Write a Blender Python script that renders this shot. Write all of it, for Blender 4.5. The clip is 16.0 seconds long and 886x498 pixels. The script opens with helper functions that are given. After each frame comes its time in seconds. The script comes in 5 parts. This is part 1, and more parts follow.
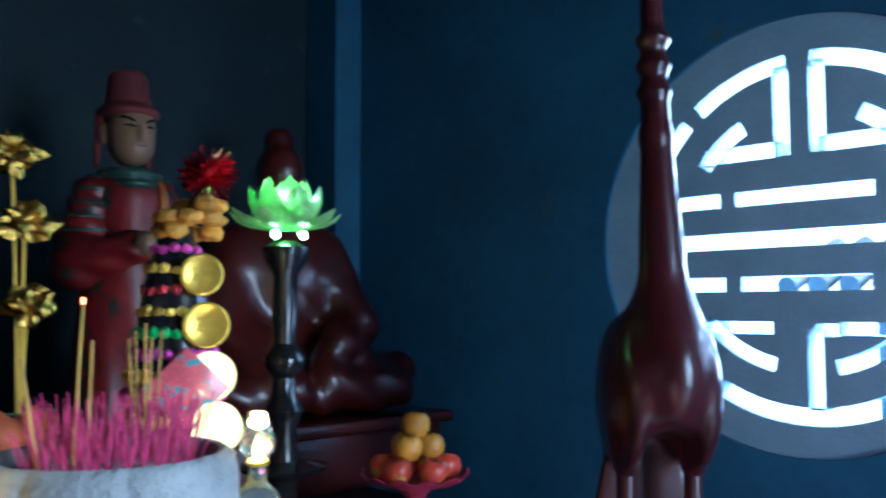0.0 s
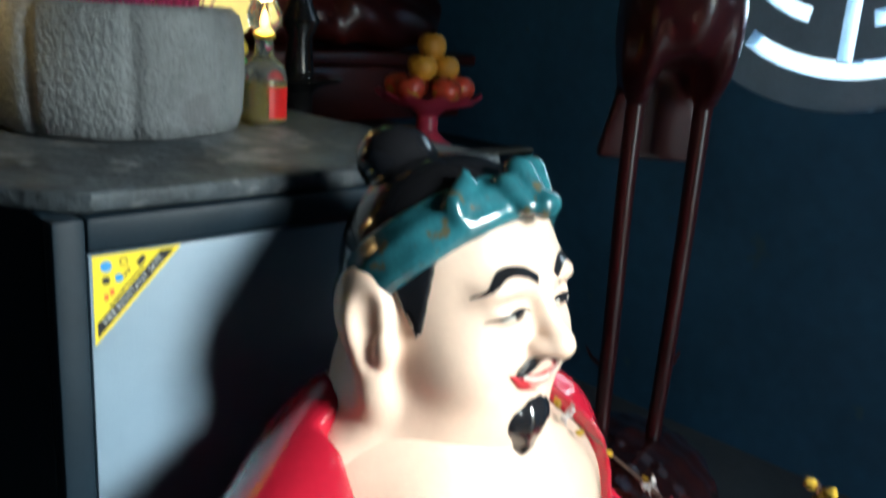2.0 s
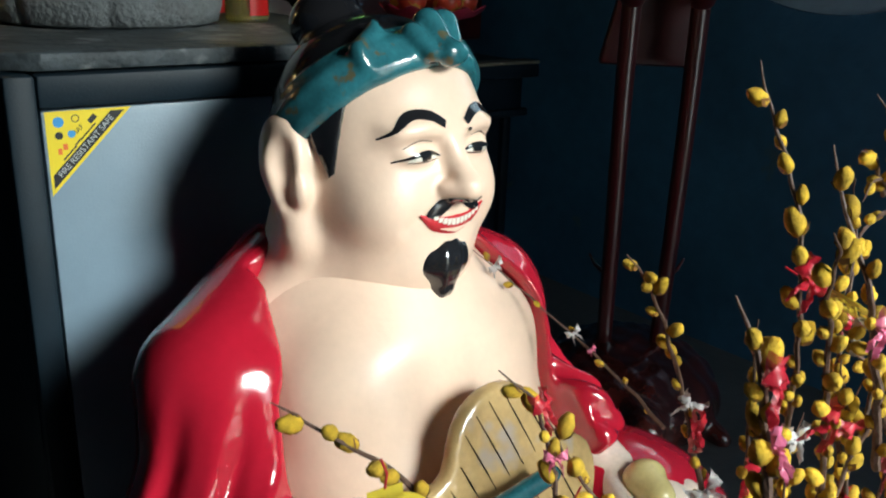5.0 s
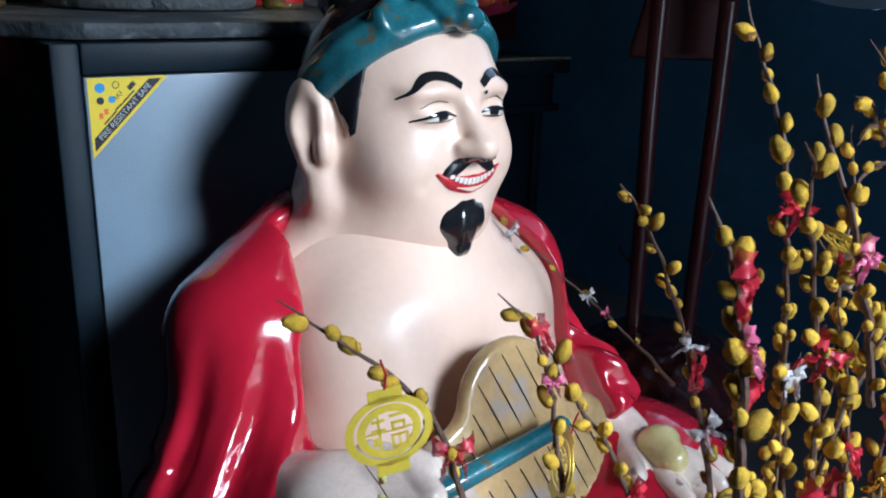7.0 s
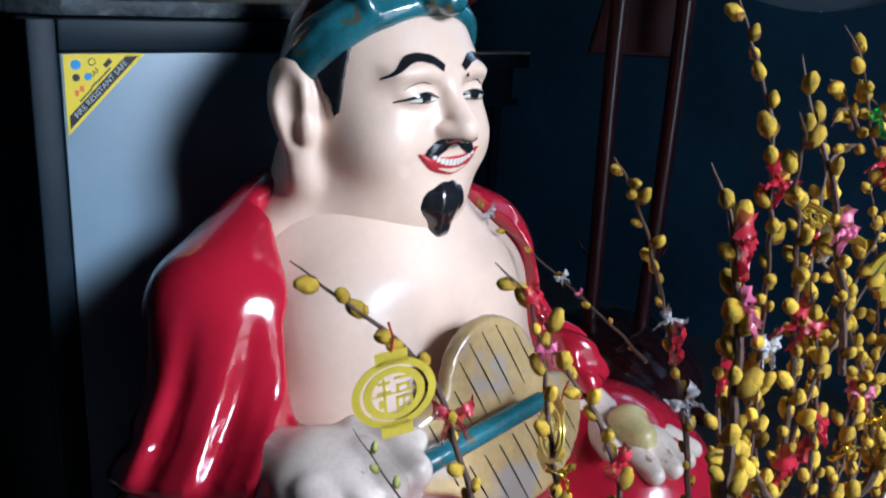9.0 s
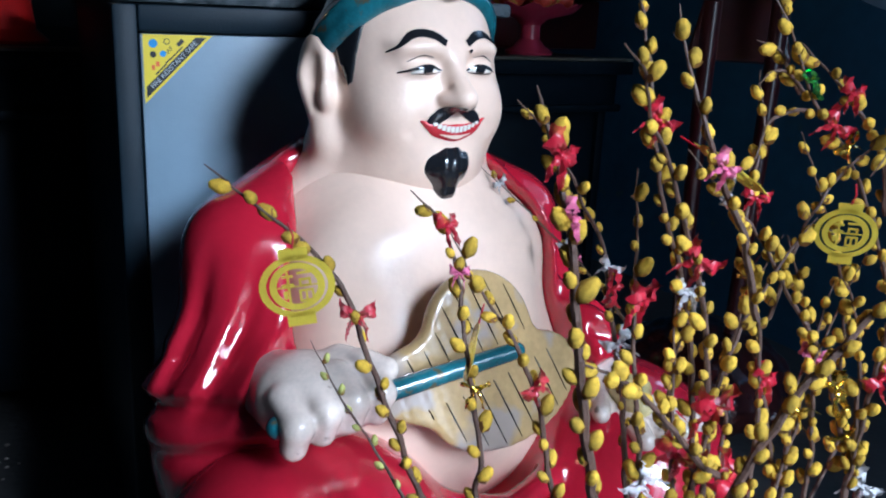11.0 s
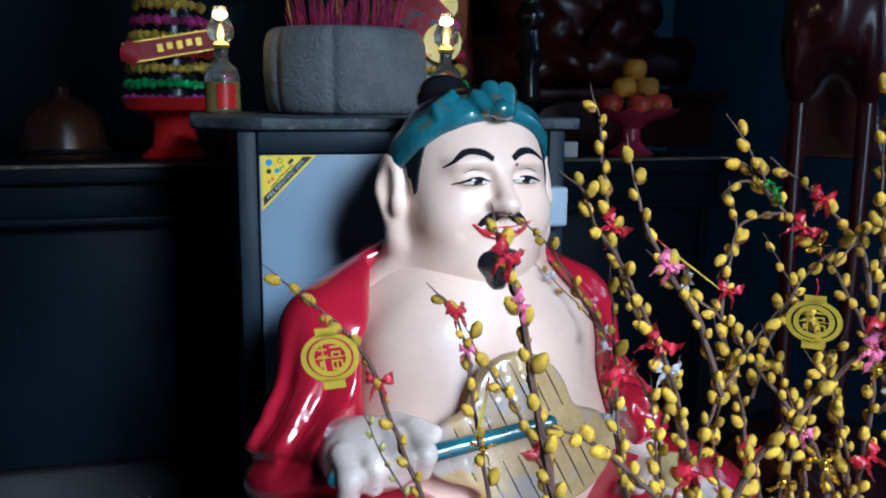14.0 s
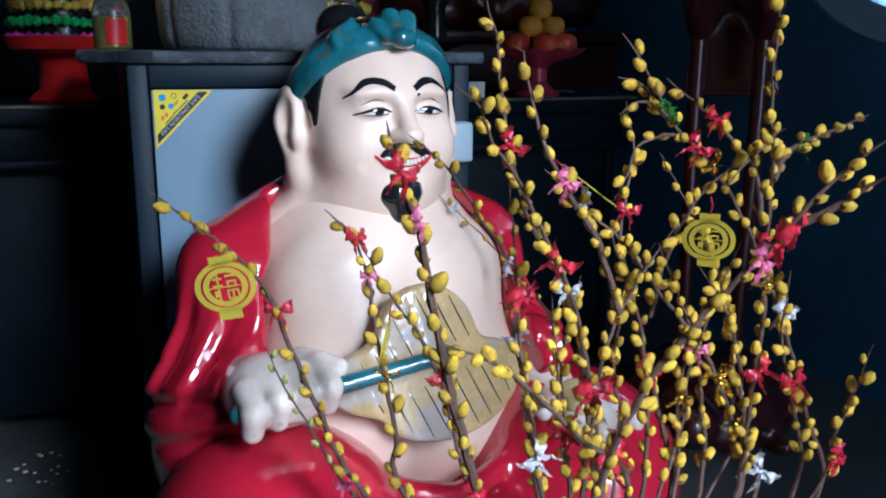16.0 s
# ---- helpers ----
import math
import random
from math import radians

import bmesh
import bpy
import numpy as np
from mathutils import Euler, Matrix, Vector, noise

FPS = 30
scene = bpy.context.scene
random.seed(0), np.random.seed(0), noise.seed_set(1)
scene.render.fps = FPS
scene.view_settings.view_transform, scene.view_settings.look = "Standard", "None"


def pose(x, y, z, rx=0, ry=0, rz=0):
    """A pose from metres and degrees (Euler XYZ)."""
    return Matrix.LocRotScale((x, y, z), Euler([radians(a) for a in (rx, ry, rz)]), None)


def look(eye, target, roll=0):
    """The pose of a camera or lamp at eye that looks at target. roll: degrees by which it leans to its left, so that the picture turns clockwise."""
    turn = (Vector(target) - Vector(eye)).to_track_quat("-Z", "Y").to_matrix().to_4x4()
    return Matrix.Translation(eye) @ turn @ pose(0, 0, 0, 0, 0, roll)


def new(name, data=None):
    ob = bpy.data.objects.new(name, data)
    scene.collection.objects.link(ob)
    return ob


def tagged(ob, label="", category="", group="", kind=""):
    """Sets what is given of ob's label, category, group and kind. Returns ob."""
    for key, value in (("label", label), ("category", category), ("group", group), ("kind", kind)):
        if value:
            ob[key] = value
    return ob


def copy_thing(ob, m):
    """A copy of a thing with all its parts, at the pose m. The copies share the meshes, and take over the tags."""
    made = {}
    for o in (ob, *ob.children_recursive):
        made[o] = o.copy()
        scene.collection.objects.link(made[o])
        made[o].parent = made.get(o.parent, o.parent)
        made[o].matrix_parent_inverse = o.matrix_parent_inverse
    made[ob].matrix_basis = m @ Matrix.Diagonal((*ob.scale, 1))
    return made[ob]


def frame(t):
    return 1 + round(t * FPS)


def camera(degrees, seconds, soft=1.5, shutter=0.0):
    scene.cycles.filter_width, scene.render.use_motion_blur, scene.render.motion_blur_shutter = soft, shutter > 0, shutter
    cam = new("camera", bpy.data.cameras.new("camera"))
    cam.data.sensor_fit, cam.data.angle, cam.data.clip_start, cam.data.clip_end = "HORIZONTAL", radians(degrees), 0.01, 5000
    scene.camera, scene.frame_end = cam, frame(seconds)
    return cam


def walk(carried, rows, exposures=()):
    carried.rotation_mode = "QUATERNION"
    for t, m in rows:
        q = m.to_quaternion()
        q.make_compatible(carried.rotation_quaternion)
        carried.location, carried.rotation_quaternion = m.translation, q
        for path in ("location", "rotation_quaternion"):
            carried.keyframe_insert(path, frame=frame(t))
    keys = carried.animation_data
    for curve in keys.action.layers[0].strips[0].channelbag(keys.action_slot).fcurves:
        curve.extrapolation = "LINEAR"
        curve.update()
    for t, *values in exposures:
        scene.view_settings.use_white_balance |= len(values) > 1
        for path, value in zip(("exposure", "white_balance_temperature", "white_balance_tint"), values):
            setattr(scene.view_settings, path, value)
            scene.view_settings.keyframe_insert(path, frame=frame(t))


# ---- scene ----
cam = camera(53.8, 16.0, soft=2.0, shutter=0.5)
PATH = [
    (0, (-0.109, 0.162, 1.318), (1.314, 1.561, 1.457), -0.1),
    (0.5, (-0.098, 0.154, 1.302), (1.433, 1.436, 1.426), 0.2),
    (1, (-0.09, 0.144, 1.269), (1.377, 1.502, 1.256), 1.1),
    (1.5, (-0.078, 0.101, 1.204), (1.249, 1.571, 0.925), 3.1),
    (2, (-0.078, 0.11, 1.131), (1.254, 1.505, 0.603), 3.8),
    (2.5, (-0.044, 0.073, 1.103), (1.245, 1.429, 0.395), 3.9),
    (3, (-0.013, 0.052, 1.092), (1.24, 1.452, 0.408), 3.8),
    (3.5, (-0.005, 0.024, 1.081), (1.243, 1.45, 0.439), 3.7),
    (4, (0.002, -0.014, 1.069), (1.256, 1.41, 0.437), 3.5),
    (4.5, (0.0, -0.044, 1.061), (1.221, 1.415, 0.443), 2.4),
    (4.7, (-0.002, -0.055, 1.053), (1.204, 1.413, 0.429), 2.2),
    (6.8, (0.002, -0.15, 0.99), (1.088, 1.422, 0.4), 1.1),
    (7, (-0.011, -0.138, 0.988), (1.102, 1.416, 0.399), 1.6),
    (7.5, (-0.036, -0.12, 0.979), (1.143, 1.38, 0.379), 2.6),
    (8, (-0.049, -0.124, 0.975), (1.17, 1.353, 0.397), 3.1),
    (8.5, (-0.056, -0.125, 0.98), (1.171, 1.349, 0.413), 3.0),
    (9, (-0.058, -0.13, 0.967), (1.159, 1.347, 0.386), 3.1),
    (9.2, (-0.042, -0.141, 0.957), (1.168, 1.338, 0.365), 3.2),
    (11.3, (0.068, -0.395, 0.92), (0.926, 1.33, 0.381), 2.7),
    (11.5, (0.062, -0.421, 0.968), (0.939, 1.287, 0.408), 2.8),
    (12, (0.122, -0.492, 0.965), (1.023, 1.252, 0.582), 0.4),
    (12.5, (0.142, -0.561, 0.972), (0.925, 1.244, 0.611), 0.9),
    (13, (0.153, -0.591, 0.959), (0.807, 1.262, 0.589), 0.2),
    (13.5, (0.146, -0.595, 0.97), (0.718, 1.287, 0.61), 0.2),
    (14, (0.148, -0.587, 0.966), (0.68, 1.31, 0.624), 0.4),
    (14.5, (0.162, -0.59, 0.946), (0.741, 1.28, 0.536), 0.1),
    (15, (0.169, -0.585, 0.93), (0.815, 1.256, 0.49), 0.5),
    (15.5, (0.169, -0.582, 0.923), (0.859, 1.24, 0.469), 0.5),
    (16, (0.168, -0.583, 0.93), (0.877, 1.234, 0.488), 0.3),
]
# exposure keys follow the phone's own metering
walk(cam, [(t, look(eye, target, roll)) for t, eye, target, roll in PATH],
     [(0, 2.75, 4480, 3), (1.75, 2.6, 5250, 4), (2.15, 1.15, 5950, -4), (4.7, 0.95, 6050, -3), (7.0, 0.72, 5100, 7), (9.2, 0.72, 5050, 7), (11.5, 0.68, 4800, 6), (16, 0.65, 4800, 6)])

# ---- world and light ----
world = bpy.data.worlds.new("sky")
scene.world = world
world.use_nodes = True
wn = world.node_tree.nodes
sky = wn.new("ShaderNodeTexSky")
sky.sky_type, sky.sun_disc = 'NISHITA', False
sky.sun_elevation, sky.sun_rotation = radians(30), radians(164)
wn["Background"].inputs[1].default_value = 0.09
world.node_tree.links.new(sky.outputs[0], wn["Background"].inputs[0])

FLOOR_Z, EAST_X, NORTH_Y, SOUTH_Y, WEST_X, CEIL_Z = 0.0, 2.08, 2.95, -1.6, -2.4, 3.1
DOOR_X0, DOOR_X1, DOOR_Z = 0.73, 1.66, 2.44
WIN_Y, WIN_Z, WIN_R = 1.075, 1.508, 0.562


def area_lamp(name, m, sx, sy, watts, color):
    l = bpy.data.lights.new(name, 'AREA')
    l.shape, l.size, l.size_y, l.energy, l.color = 'RECTANGLE', sx, sy, watts, color
    o = new(name, l)
    o.matrix_world = m
    return o


# daylight of the open door behind the camera, and of the round window
area_lamp("door_daylight", look(((DOOR_X0 + DOOR_X1) / 2, SOUTH_Y - 0.1, 1.2), (1.0, 2, 1.0)), 0.86, 1.9, 6.0, (0.70, 0.86, 1.0))
area_lamp("window_daylight", look((EAST_X + 0.35, WIN_Y, WIN_Z + 0.1), (0, WIN_Y, WIN_Z - 0.2)), 0.9, 0.9, 14, (0.8, 0.9, 1.0))


# hazy sun through the open door: from ahead of the statue, a little to its left
sun = bpy.data.lights.new("sun", 'SUN')
sun.energy, sun.angle, sun.color = 4.6, radians(23), (1.0, 0.975, 0.94)
sun_ob = new("sun", sun)
sun_ob.matrix_world = look((0, 0, 0), (-0.27, 0.94, -0.56))

# ---- materials ----
def mat(name, color, rough=0.5, metal=0.0, vary=0.15, scale=12.0, bump=0.0, bscale=60.0, coat=0.0, spots=None,
        trans=0.0, alpha=1.0, emit=None, power=0.0, per_object=0.0, island=0.0, spec=0.5):
    """Principled surface with two scales of colour variation, optional speckle, coat and fine relief."""
    m = bpy.data.materials.new(name)
    m.use_nodes = True
    nt, n = m.node_tree, m.node_tree.nodes
    b = n["Principled BSDF"]
    b.inputs["Roughness"].default_value = rough
    b.inputs["Metallic"].default_value = metal
    b.inputs["Coat Weight"].default_value = coat
    b.inputs["Coat Roughness"].default_value = 0.08
    b.inputs["Transmission Weight"].default_value = trans
    b.inputs["Alpha"].default_value = alpha
    b.inputs["Specular IOR Level"].default_value = spec
    tc = n.new("ShaderNodeTexCoord")
    big = n.new("ShaderNodeTexNoise")
    big.inputs["Scale"].default_value = scale
    big.inputs["Detail"].default_value = 6
    nt.links.new(tc.outputs["Object"], big.inputs["Vector"])
    fine = n.new("ShaderNodeTexNoise")
    fine.inputs["Scale"].default_value = scale * 9
    nt.links.new(tc.outputs["Object"], fine.inputs["Vector"])
    add = n.new("ShaderNodeMath")
    add.operation = 'MULTIPLY_ADD'
    nt.links.new(fine.outputs[0], add.inputs[0])
    add.inputs[1].default_value = 0.35
    nt.links.new(big.outputs[0], add.inputs[2])
    ramp = n.new("ShaderNodeMapRange")
    ramp.inputs[1].default_value, ramp.inputs[2].default_value = 0.38, 0.98
    ramp.inputs[3].default_value, ramp.inputs[4].default_value = 1 - vary, 1 + vary
    nt.links.new(add.outputs[0], ramp.inputs[0])
    val = ramp.outputs[0]
    if per_object or island:
        src = n.new("ShaderNodeObjectInfo").outputs["Random"] if per_object else n.new("ShaderNodeNewGeometry").outputs["Random Per Island"]
        r2 = n.new("ShaderNodeMapRange")
        k = per_object or island
        r2.inputs[3].default_value, r2.inputs[4].default_value = 1 - k, 1 + k
        nt.links.new(src, r2.inputs[0])
        mul = n.new("ShaderNodeMath")
        mul.operation = 'MULTIPLY'
        nt.links.new(val, mul.inputs[0])
        nt.links.new(r2.outputs[0], mul.inputs[1])
        val = mul.outputs[0]
    mix = n.new("ShaderNodeVectorMath")
    mix.operation = 'SCALE'
    mix.inputs[0].default_value = color[:3]
    nt.links.new(val, mix.inputs["Scale"])
    col = mix.outputs[0]
    if spots:
        sc, size, scol = spots
        sp = n.new("ShaderNodeTexNoise")
        sp.inputs["Scale"].default_value = sc
        sp.inputs["Detail"].default_value = 3
        nt.links.new(tc.outputs["Object"], sp.inputs["Vector"])
        st = n.new("ShaderNodeMapRange")
        st.inputs[1].default_value, st.inputs[2].default_value = size, size + 0.06
        nt.links.new(sp.outputs[0], st.inputs[0])
        mx = n.new("ShaderNodeMix")
        mx.data_type = 'RGBA'
        nt.links.new(st.outputs[0], mx.inputs["Factor"])
        nt.links.new(col, mx.inputs["A"])
        mx.inputs["B"].default_value = (*scol, 1)
        col = mx.outputs["Result"]
    nt.links.new(col, b.inputs["Base Color"])
    if bump:
        bn = n.new("ShaderNodeTexNoise")
        bn.inputs["Scale"].default_value = bscale
        bn.inputs["Detail"].default_value = 5
        nt.links.new(tc.outputs["Object"], bn.inputs["Vector"])
        bp = n.new("ShaderNodeBump")
        bp.inputs["Strength"].default_value = bump
        bp.inputs["Distance"].default_value = 0.01
        nt.links.new(bn.outputs[0], bp.inputs["Height"])
        nt.links.new(bp.outputs[0], b.inputs["Normal"])
    if emit:
        b.inputs["Emission Color"].default_value = (*emit, 1)
        b.inputs["Emission Strength"].default_value = power
    return m


M_WALL = mat("blue_limewash", (0.040, 0.120, 0.205), 0.75, vary=0.3, scale=2.5, bump=0.25, bscale=40, spots=(9, 0.68, (0.06, 0.12, 0.15)))
# limewash for the north wall, its dimness behind the altar put into the colour
M_WALL_DIM = mat("shaded_blue_limewash", (0.009, 0.023, 0.032), 0.8, vary=0.35, scale=2.5, bump=0.25, bscale=40, spots=(6, 0.66, (0.03, 0.05, 0.055)))
M_FLOOR = mat("cement_floor", (0.10, 0.10, 0.098), 0.5, vary=0.3, scale=5, bump=0.2, spots=(7, 0.62, (0.09, 0.09, 0.085)))
M_CEIL = mat("dark_boards", (0.06, 0.05, 0.045), 0.7, vary=0.3, scale=4)
M_LATTICE = mat("grey_plaster", (0.36, 0.47, 0.56), 0.8, vary=0.15, scale=8, bump=0.3)
M_CHAR = mat("charcoal_enamel", (0.008, 0.017, 0.026), 0.5, spec=0.25, vary=0.25, scale=14, bump=0.06, bscale=300, spots=(45, 0.74, (0.05, 0.055, 0.06)))
M_PANEL = mat("pale_grey_enamel", (0.215, 0.29, 0.36), 0.38, vary=0.06, scale=10, bump=0.05, bscale=320, spots=(55, 0.735, (0.25, 0.27, 0.28)))
M_SLATE = mat("sooty_slate", (0.05, 0.06, 0.067), 0.55, vary=0.7, scale=11, bump=0.9, bscale=38, spots=(17, 0.57, (0.14, 0.15, 0.155)), spec=0.3)
M_STONE = mat("grey_stone", (0.185, 0.198, 0.202), 0.85, vary=0.35, scale=9, bump=0.7, bscale=120, spots=(16, 0.62, (0.16, 0.165, 0.17)))
M_TABLE = mat("black_lacquer_wood", (0.004, 0.008, 0.013), 0.5, vary=0.4, scale=6, bump=0.12, bscale=30, spots=(22, 0.74, (0.012, 0.016, 0.02)), spec=0.12)
M_TOP = mat("dusty_table_edge", (0.10, 0.085, 0.06), 0.6, vary=0.4, scale=16, bump=0.3, spots=(30, 0.62, (0.2, 0.18, 0.14)))
M_CRANE = mat("red_lacquered_wood", (0.060, 0.007, 0.008), 0.33, vary=0.35, scale=10, coat=0.6, bump=0.08, bscale=25)
M_SKIN = mat("flesh_glaze", (0.79, 0.575, 0.44), 0.36, vary=0.08, scale=9, coat=0.12, bump=0.10, bscale=28, spots=(70, 0.775, (0.42, 0.28, 0.18)))
M_ROBE = mat("red_glaze", (0.44, 0.010, 0.030), 0.16, vary=0.14, scale=11, coat=0.8, bump=0.10, bscale=22)
M_HAIR = mat("black_glaze", (0.012, 0.012, 0.014), 0.14, vary=0.2, coat=0.6, bump=0.10, bscale=35)
M_TEAL = mat("teal_glaze", (0.028, 0.125, 0.15), 0.2, vary=0.5, scale=26, coat=0.5, bump=0.12, bscale=40, spots=(45, 0.61, (0.10, 0.09, 0.05)))
M_FAN = mat("ochre_glaze", (0.50, 0.34, 0.15), 0.2, vary=0.3, scale=14, coat=0.5, spots=(11, 0.50, (0.42, 0.34, 0.28)))
M_PALM = mat("pale_flesh_glaze", (0.70, 0.58, 0.49), 0.25, vary=0.2, scale=22, coat=0.4, spots=(30, 0.66, (0.30, 0.22, 0.17)))
M_WHITE = mat("white_glaze", (0.80, 0.74, 0.64), 0.22, vary=0.08, coat=0.4)
M_LIP = mat("red_lip_glaze", (0.50, 0.03, 0.04), 0.25, coat=0.4)


# ---- mesh helpers ----
def mesh_of(name, bm, material, smooth=True, angle=None):
    me = bpy.data.meshes.new(name)
    bm.to_mesh(me)
    bm.free()
    for m in (material if isinstance(material, (list, tuple)) else [material]):
        me.materials.append(m)
    if smooth:
        for p in me.polygons:
            p.use_smooth = True
        if angle:
            me.set_sharp_from_angle(angle=radians(angle))
    return me


def part(name, bm, material, parent=None, label="", smooth=True, angle=40):
    ob = new(name, mesh_of(name, bm, material, smooth, angle))
    if parent is not None:
        ob.parent = parent
    if label:
        ob["label"] = label
    return ob


def thing(name, loc, label, category, group="", kind="", rz=0.0):
    ob = new(name)
    ob.empty_display_size = 0.05
    ob.matrix_world = pose(*loc, 0, 0, rz)
    return tagged(ob, label, category, group, kind)


def box(x0, x1, y0, y1, z0, z1, bevel=0.0, seg=2, bm=None):
    b2 = bmesh.new()
    bmesh.ops.create_cube(b2, size=1)
    for v in b2.verts:
        v.co = Vector(((x0 + x1) / 2 + v.co.x * (x1 - x0), (y0 + y1) / 2 + v.co.y * (y1 - y0), (z0 + z1) / 2 + v.co.z * (z1 - z0)))
    if bevel:
        bmesh.ops.bevel(b2, geom=b2.edges[:], offset=bevel, segments=seg, profile=0.5, affect='EDGES')
    return join(bm, b2)


def join(bm, b2):
    if bm is None:
        return b2
    me = bpy.data.meshes.new("tmp")
    b2.to_mesh(me)
    b2.free()
    bm.from_mesh(me)
    bpy.data.meshes.remove(me)
    return bm


def lathe(profile, seg=32, bm=None, lobes=0, depth=0.0, at=(0, 0, 0), squash=(1, 1)):
    """Turned body from (radius, height) pairs, optionally lobed."""
    bm = bm or bmesh.new()
    rings = []
    for r, z in profile:
        ring = []
        for i in range(seg):
            a = 2 * math.pi * i / seg
            k = 1 - depth * (1 - abs(math.sin(a * lobes / 2)) ** 0.35) if lobes else 1
            ring.append(bm.verts.new((at[0] + r * k * math.cos(a) * squash[0], at[1] + r * k * math.sin(a) * squash[1], at[2] + z)))
        rings.append(ring)
    for a, b in zip(rings, rings[1:]):
        for i in range(seg):
            bm.faces.new((a[i], a[(i + 1) % seg], b[(i + 1) % seg], b[i]))
    if profile[0][0] > 1e-4:
        bm.faces.new(rings[0][::-1])
    if profile[-1][0] > 1e-4:
        bm.faces.new(rings[-1])
    return bm


def tube(points, radii, seg=8, bm=None, cap=True):
    """Round limb along points; radii one number or one for each point."""
    bm = bm or bmesh.new()
    pts = [Vector(p) for p in points]
    if not isinstance(radii, (list, tuple)):
        radii = [radii] * len(pts)
    rings, side = [], None
    for i, p in enumerate(pts):
        d = (pts[min(i + 1, len(pts) - 1)] - pts[max(i - 1, 0)]).normalized()
        if side is None:
            side = d.orthogonal().normalized()
        side = (side - d * side.dot(d)).normalized()
        up = d.cross(side)
        rings.append([bm.verts.new(p + (side * math.cos(2 * math.pi * k / seg) + up * math.sin(2 * math.pi * k / seg)) * radii[i]) for k in range(seg)])
    for a, b in zip(rings, rings[1:]):
        for k in range(seg):
            bm.faces.new((a[k], a[(k + 1) % seg], b[(k + 1) % seg], b[k]))
    if cap:
        bm.faces.new(rings[0][::-1])
        bm.faces.new(rings[-1])
    return bm


def curve_pts(ctrl, n):
    """Catmull-Rom line through control points."""
    c = [Vector(p) for p in ctrl]
    c = [2 * c[0] - c[1]] + c + [2 * c[-1] - c[-2]]
    out = []
    for i in range(1, len(c) - 2):
        for k in range(n):
            t = k / n
            a, b, d, e = c[i - 1], c[i], c[i + 1], c[i + 2]
            out.append(0.5 * ((2 * b) + (d - a) * t + (2 * a - 5 * b + 4 * d - e) * t * t + (3 * b - a - 3 * d + e) * t ** 3))
    out.append(c[-2])
    return out


def ball(c, r, bm=None, sub=2, scale=(1, 1, 1)):
    b2 = bmesh.new()
    bmesh.ops.create_icosphere(b2, subdivisions=sub, radius=1)
    for v in b2.verts:
        v.co = Vector((c[0] + v.co.x * r * scale[0], c[1] + v.co.y * r * scale[1], c[2] + v.co.z * r * scale[2]))
    return join(bm, b2)


# ---- smooth sculpted bodies: distance fields meshed by surface nets ----
def smin(a, b, k):
    h = np.clip(0.5 + 0.5 * (b - a) / k, 0, 1)
    return b + (a - b) * h - k * h * (1 - h)


def smax(a, b, k):
    return -smin(-a, -b, k)


def f_ell(p, c, r):
    q = (p - np.array(c)) / np.array(r)
    k0 = np.sqrt((q ** 2).sum(-1))
    k1 = np.sqrt(((q / np.array(r)) ** 2).sum(-1)) + 1e-9
    return k0 * (k0 - 1) / k1


def f_cap(p, a, b, ra, rb):
    a, b = np.array(a, float), np.array(b, float)
    d = b - a
    t = np.clip(((p - a) @ d) / (d @ d), 0, 1)
    return np.sqrt(((p - a - t[..., None] * d) ** 2).sum(-1)) - (ra + (rb - ra) * t)


def f_box(p, c, h, r=0.0):
    q = np.abs(p - np.array(c)) - np.array(h) + r
    return np.sqrt((np.maximum(q, 0) ** 2).sum(-1)) + np.minimum(q.max(-1), 0) - r


